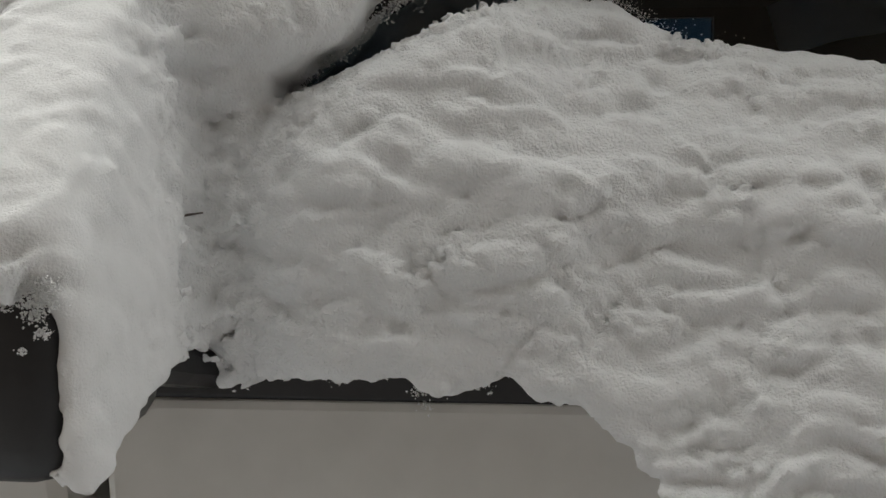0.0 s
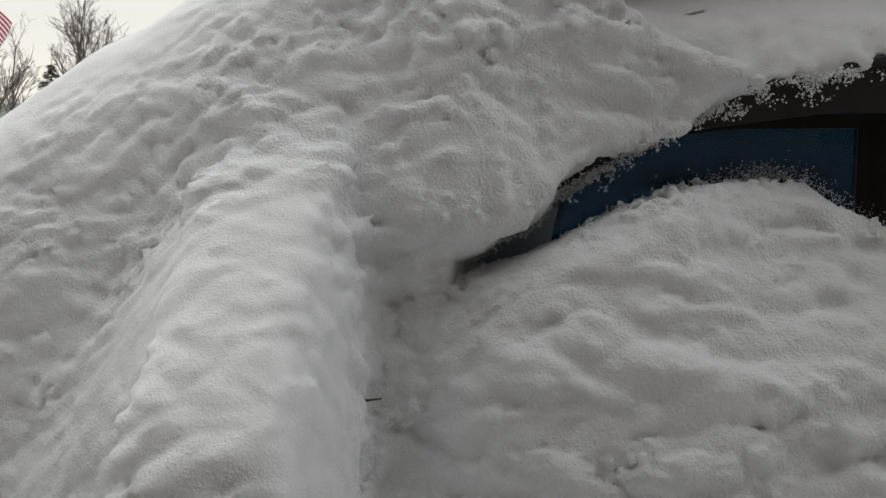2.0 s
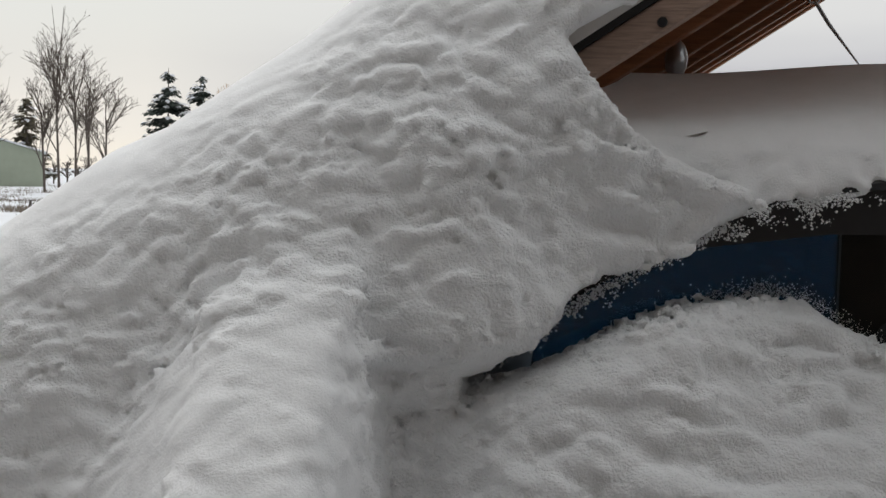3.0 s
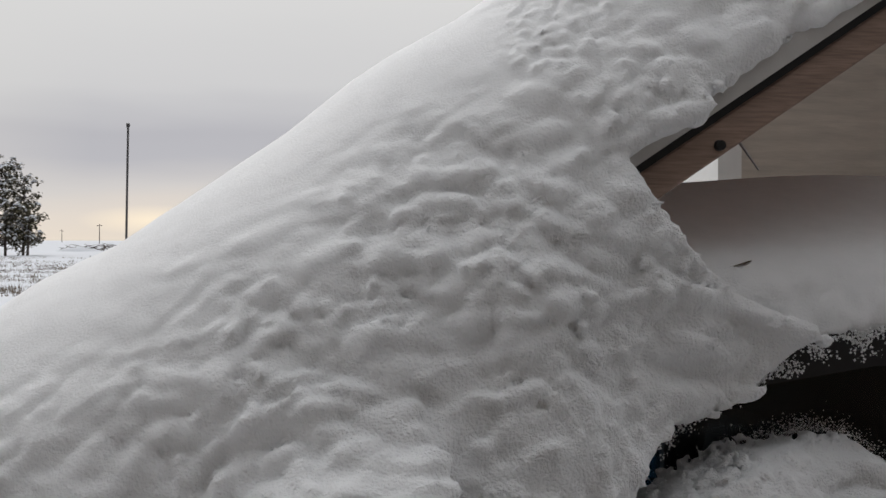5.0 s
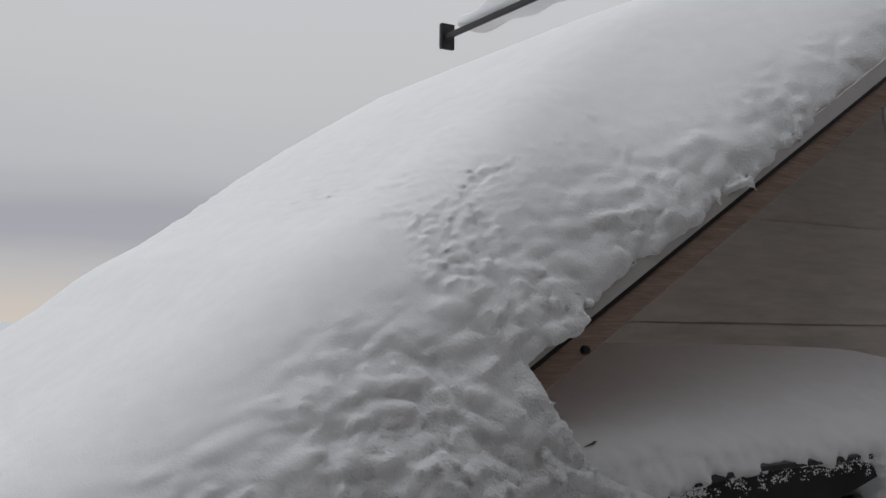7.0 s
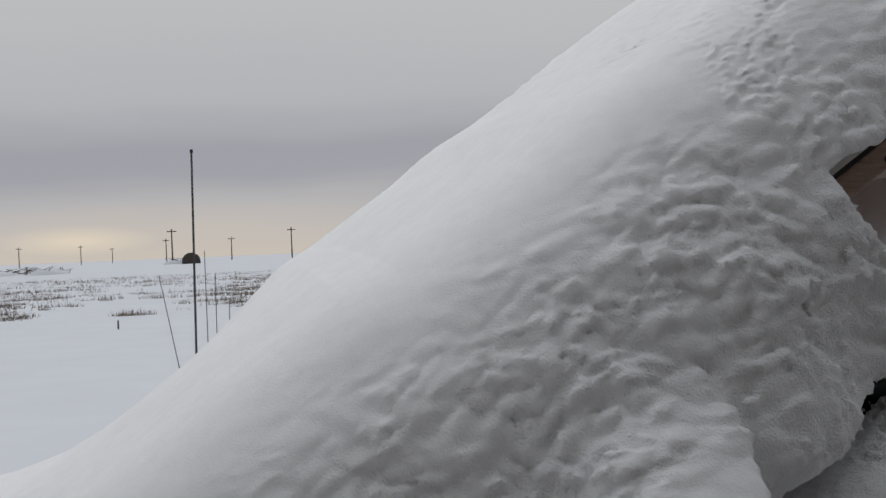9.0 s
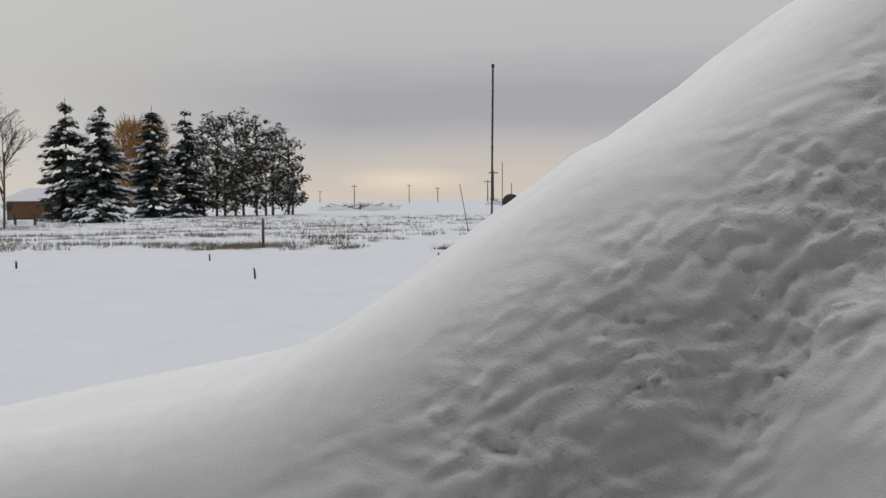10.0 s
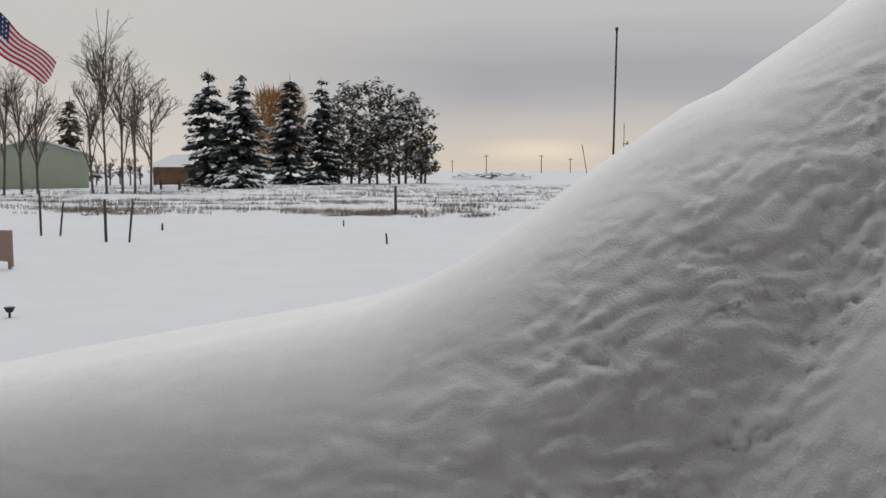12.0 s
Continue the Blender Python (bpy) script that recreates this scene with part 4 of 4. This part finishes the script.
# dark round shed and scrub far off, snowy heaps
p = far(1140, 270)
dome = thing("round_shed", *p, "dark round-topped shed far off on the plain", "shed")
part("shell", extrude_xz([(-2.2, 0)] + [(2.2 * math.cos(a), 0.7 + 2.0 * math.sin(a)) for a in (math.pi - k * math.pi / 10 for k in range(11))] + [(2.2, 0)], 0, 4), POLE, dome)
for px, d, w, h in ((905, 150, 3.0, 1.0), (890, 152, 2.0, 0.7), (835, 160, 3.5, 0.8), (1112, 272, 3.0, 1.4)):
    vs, fs = [], []
    for i in range(13):
        for j in range(9):
            x, y = -w + 2 * w * i / 12, -1.5 + 3 * j / 8
            e = max(0, 1 - (x / w) ** 2) * max(0, 1 - (y / 1.5) ** 2)
            vs.append((x, y, -0.05 + h * e ** 0.6 * (0.8 + 0.5 * noise.noise(Vector((x, y, px))))))
    fs = [(i * 9 + j, (i + 1) * 9 + j, (i + 1) * 9 + j + 1, i * 9 + j + 1) for i in range(12) for j in range(8)]
    ob = new("snowy_heap", mesh_of("snowy_heap", vs, fs, SNOW_FAR, True))
    ob.matrix_world = Matrix.Translation(far(px, d))
    tagged(ob, "low heap of rubble under snow out in the field", "heap", "heaps in the field")
    segs = [(Vector((rng.uniform(-w, w), rng.uniform(-1, 1), 0)), Vector((rng.uniform(-w, w), rng.uniform(-1, 1), h * rng.uniform(0.5, 1.3))), 0.08, 0.03) for _ in range(24)]
    child("scrub", *prisms(segs), BARK, ob)

# wooden board sign and solar lamp at the yard's edge
sign = thing("wooden_board", *far(-22, 17.0), "weathered plank board on legs in the yard", "board")
part("plank", extrude_xz([(-0.4, 0.15), (-0.4, 0.55), (0.37, 0.56), (0.38, 0.02), (0.3, 0.1)], 0, 0.04, 0.005), WOOD, sign)
for x in (-0.3, 0.3):
    part("leg", box(x - 0.02, x + 0.02, 0.04, 0.08, -0.05, 0.5), WOOD, sign)
lamp = thing("path_lamp", *far(12, 11.2), "small dark garden path lamp with a snow cap", "lamp")
part("stem", tube([(0, 0, -0.1), (0, 0, 0.09)], 0.012, 8), DARKMETAL, lamp)
bm = bmesh.new(); bmesh.ops.create_cone(bm, cap_ends=True, segments=14, radius1=0.03, radius2=0.055, depth=0.05, matrix=Matrix.Translation((0, 0, 0.08)))
part("hood", bm, DARKMETAL, lamp)

# flag on its pole, the pole past the picture's edge
FD = 27.0
flag = thing("flag", *far(-22, FD), "red, white and blue striped flag flying from a pole", "flag")
part("pole", tube([(0, 0, 0), (0, 0, 5.6)], [0.04, 0.03], 10), STEEL, flag)
N, M = 48, 26
L, W = 1.72, 0.98
vs = []
for i in range(N + 1):
    for j in range(M + 1):
        u, w = i / N, j / M
        vs.append((L * u * (1 - 0.12 * w * u) + 0.03, 0.16 * u * math.sin(8 * u + 1.5 * w), 5.3 - W * w * (1 - 0.55 * u * u) - 1.45 * u ** 1.15 + 0.06 * u * math.sin(9 * u + 3.0 * w)))
me = mesh_of("cloth", vs, [(i * (M + 1) + j, (i + 1) * (M + 1) + j, (i + 1) * (M + 1) + j + 1, i * (M + 1) + j + 1) for i in range(N) for j in range(M)], [FLAG_RED, FLAG_WHITE, FLAG_BLUE], True)
for i in range(N):
    for j in range(M):
        if i < 19 and j < 14:
            k = 1 if (i % 3 == 1 and j % 3 == 1) else 2
        else:
            k = (j // 2) % 2
        me.polygons[i * M + j].material_index = k
cloth = new("cloth", me)
cloth.parent = flag

# dry grass in the field
gr = random.Random(11)
gv, gf = [], []
for _ in range(26000):
    d = 31.5 + 70 * gr.random() ** 1.8
    px = gr.uniform(-150, 1500)
    a = radians(-11.09) + math.atan((px - 784) / 1896)
    x, y = EYE_X + d * math.sin(a), EYE_Y + d * math.cos(a)
    if y < 30.6 + 0.6 * math.sin(x * 0.7):
        continue
    if noise.noise(Vector((x * 0.14, y * 0.35, 0))) + 0.5 * noise.noise(Vector((x * 0.9, y * 0.9, 4))) < (0.3 if y < 33 else 0.07):
        continue
    hh = gr.uniform(0.06, 0.22)
    for _k in range(4):
        ox, oy, l = gr.uniform(-0.25, 0.25), gr.uniform(-0.1, 0.1), gr.uniform(-0.08, 0.08)
        o = len(gv)
        gv += [(x + ox - 0.012, y + oy, -0.05), (x + ox + 0.012, y + oy, -0.05), (x + ox + l, y + oy, hh * gr.uniform(0.5, 1.2))]
        gf.append((o, o + 1, o + 2))
tagged(new("field_grass", mesh_of("field_grass", gv, gf, GRASS)), "dry brown grass poking through the field snow", "grass", "", "stuff")

# crumbs of snow on the mirror shell, the window frame and the belt moulding
cr = random.Random(23)
cv, cf = [], []


def crumb(p, r):
    o = len(cv)
    for d in ((1, 0, 0), (-1, 0, 0), (0, 1, 0), (0, -1, 0), (0, 0, 1), (0, 0, -1)):
        cv.append(tuple(p[k] + d[k] * r * cr.uniform(0.6, 1.3) for k in range(3)))
    cf.extend([(o + a, o + b, o + c) for a, b, c in ((0, 2, 4), (2, 1, 4), (1, 3, 4), (3, 0, 4), (2, 0, 5), (1, 2, 5), (3, 1, 5), (0, 3, 5))])


def cluster(p, spread, n, size):
    """Crumbs frozen together, small ones round a few large."""
    for _ in range(n):
        crumb([p[k] + cr.gauss(0, spread[k]) for k in range(3)], size * cr.uniform(0.35, 1.0) ** 1.5)


for _ in range(34):                        # upper part of the mirror's outer face
    cx = cr.uniform(-0.54, -0.41)
    cluster((cx, 0.816, 1.108 - abs(cr.gauss(0, 0.009))), (0.007, 0.001, 0.004), 60, 0.0019)
for cx, cz, w, n in ((-0.505, 1.078, 0.008, 60), (-0.492, 1.086, 0.006, 40), (-0.472, 1.084, 0.004, 30), (-0.452, 1.09, 0.006, 40), (-0.425, 1.082, 0.008, 60), (-0.418, 1.066, 0.005, 30), (-0.437, 1.05, 0.003, 14), (-0.495, 1.046, 0.002, 8), (-0.532, 1.06, 0.004, 26), (-0.538, 1.03, 0.003, 20)):
    cluster((cx, 0.817, cz), (w * 0.8, 0.001, w * 0.55), n * 3, 0.0017)
for _ in range(260):                       # ragged lower edge of the snow over the window frame
    x = cr.uniform(-0.31, 0.45) if cr.random() < 0.25 else cr.uniform(-0.31, 0.1)
    z = float(np.interp(x, [-0.31, -0.273, -0.208, -0.13, -0.065, 0.009, 0.136, 0.45], [1.265, 1.292, 1.35, 1.398, 1.432, 1.47, 1.49, 1.506]))
    h = abs(cr.gauss(0, 0.003 + 0.009 * (0.5 + 0.5 * math.sin(x * 90 + 3 * math.sin(x * 31)))))
    cluster((x, 1.24 + h * 0.2, z + 0.006 - h), (0.0045, 0.003, 0.003), 12, 0.0019)
for _ in range(110):                       # along the belt moulding
    x = cr.uniform(-0.43, 0.03)
    h = abs(cr.gauss(0, 0.008)) + (0.04 if -0.165 < x < -0.125 else 0.0) * cr.random()
    cluster((x, 1.156 - cr.uniform(0, 0.01), 0.966 - h), (0.005, 0.003, 0.0035), 30, 0.002)
for _ in range(1500):                      # spray on the glass above the sill
    x = cr.gauss(0.01, 0.06)
    z = float(np.interp(x, [-0.15, -0.05, 0.011, 0.06, 0.12, 0.3], [1.325, 1.36, 1.375, 1.368, 1.33, 1.305])) + abs(cr.gauss(0, 0.009))
    crumb((x, 1.292, z - 0.004), cr.uniform(0.0003, 0.001))
tagged(new("snow_crumbs", mesh_of("snow_crumbs", cv, cf, SNOW)), "loose crumbs of snow clinging to black trim", "snow", "", "stuff")

# bits of plant blown onto the snow
for pts, r in (([(-0.47, 1.10, 1.135), (-0.445, 1.11, 1.138), (-0.415, 1.115, 1.13), (-0.385, 1.122, 1.134)], 0.0022), ([(-0.45, 1.1, 1.176), (-0.408, 1.11, 1.174)], 0.002)):
    tagged(part("twig", tube(pts, [r] * (len(pts) - 1) + [r * 0.4], 6), BARK), "small dark twig stuck in the snow", "twig", "plant bits on the snow")
bm = bmesh.new()
bm.faces.new([bm.verts.new(v) for v in ((-0.085, 1.262, 1.549), (-0.07, 1.26, 1.552), (-0.058, 1.268, 1.555), (-0.07, 1.275, 1.556))])
bmesh.ops.solidify(bm, geom=bm.faces[:], thickness=0.001)
tagged(part("leaf", bm, GRASS), "small dry brown leaf on the roof snow", "leaf", "plant bits on the snow")
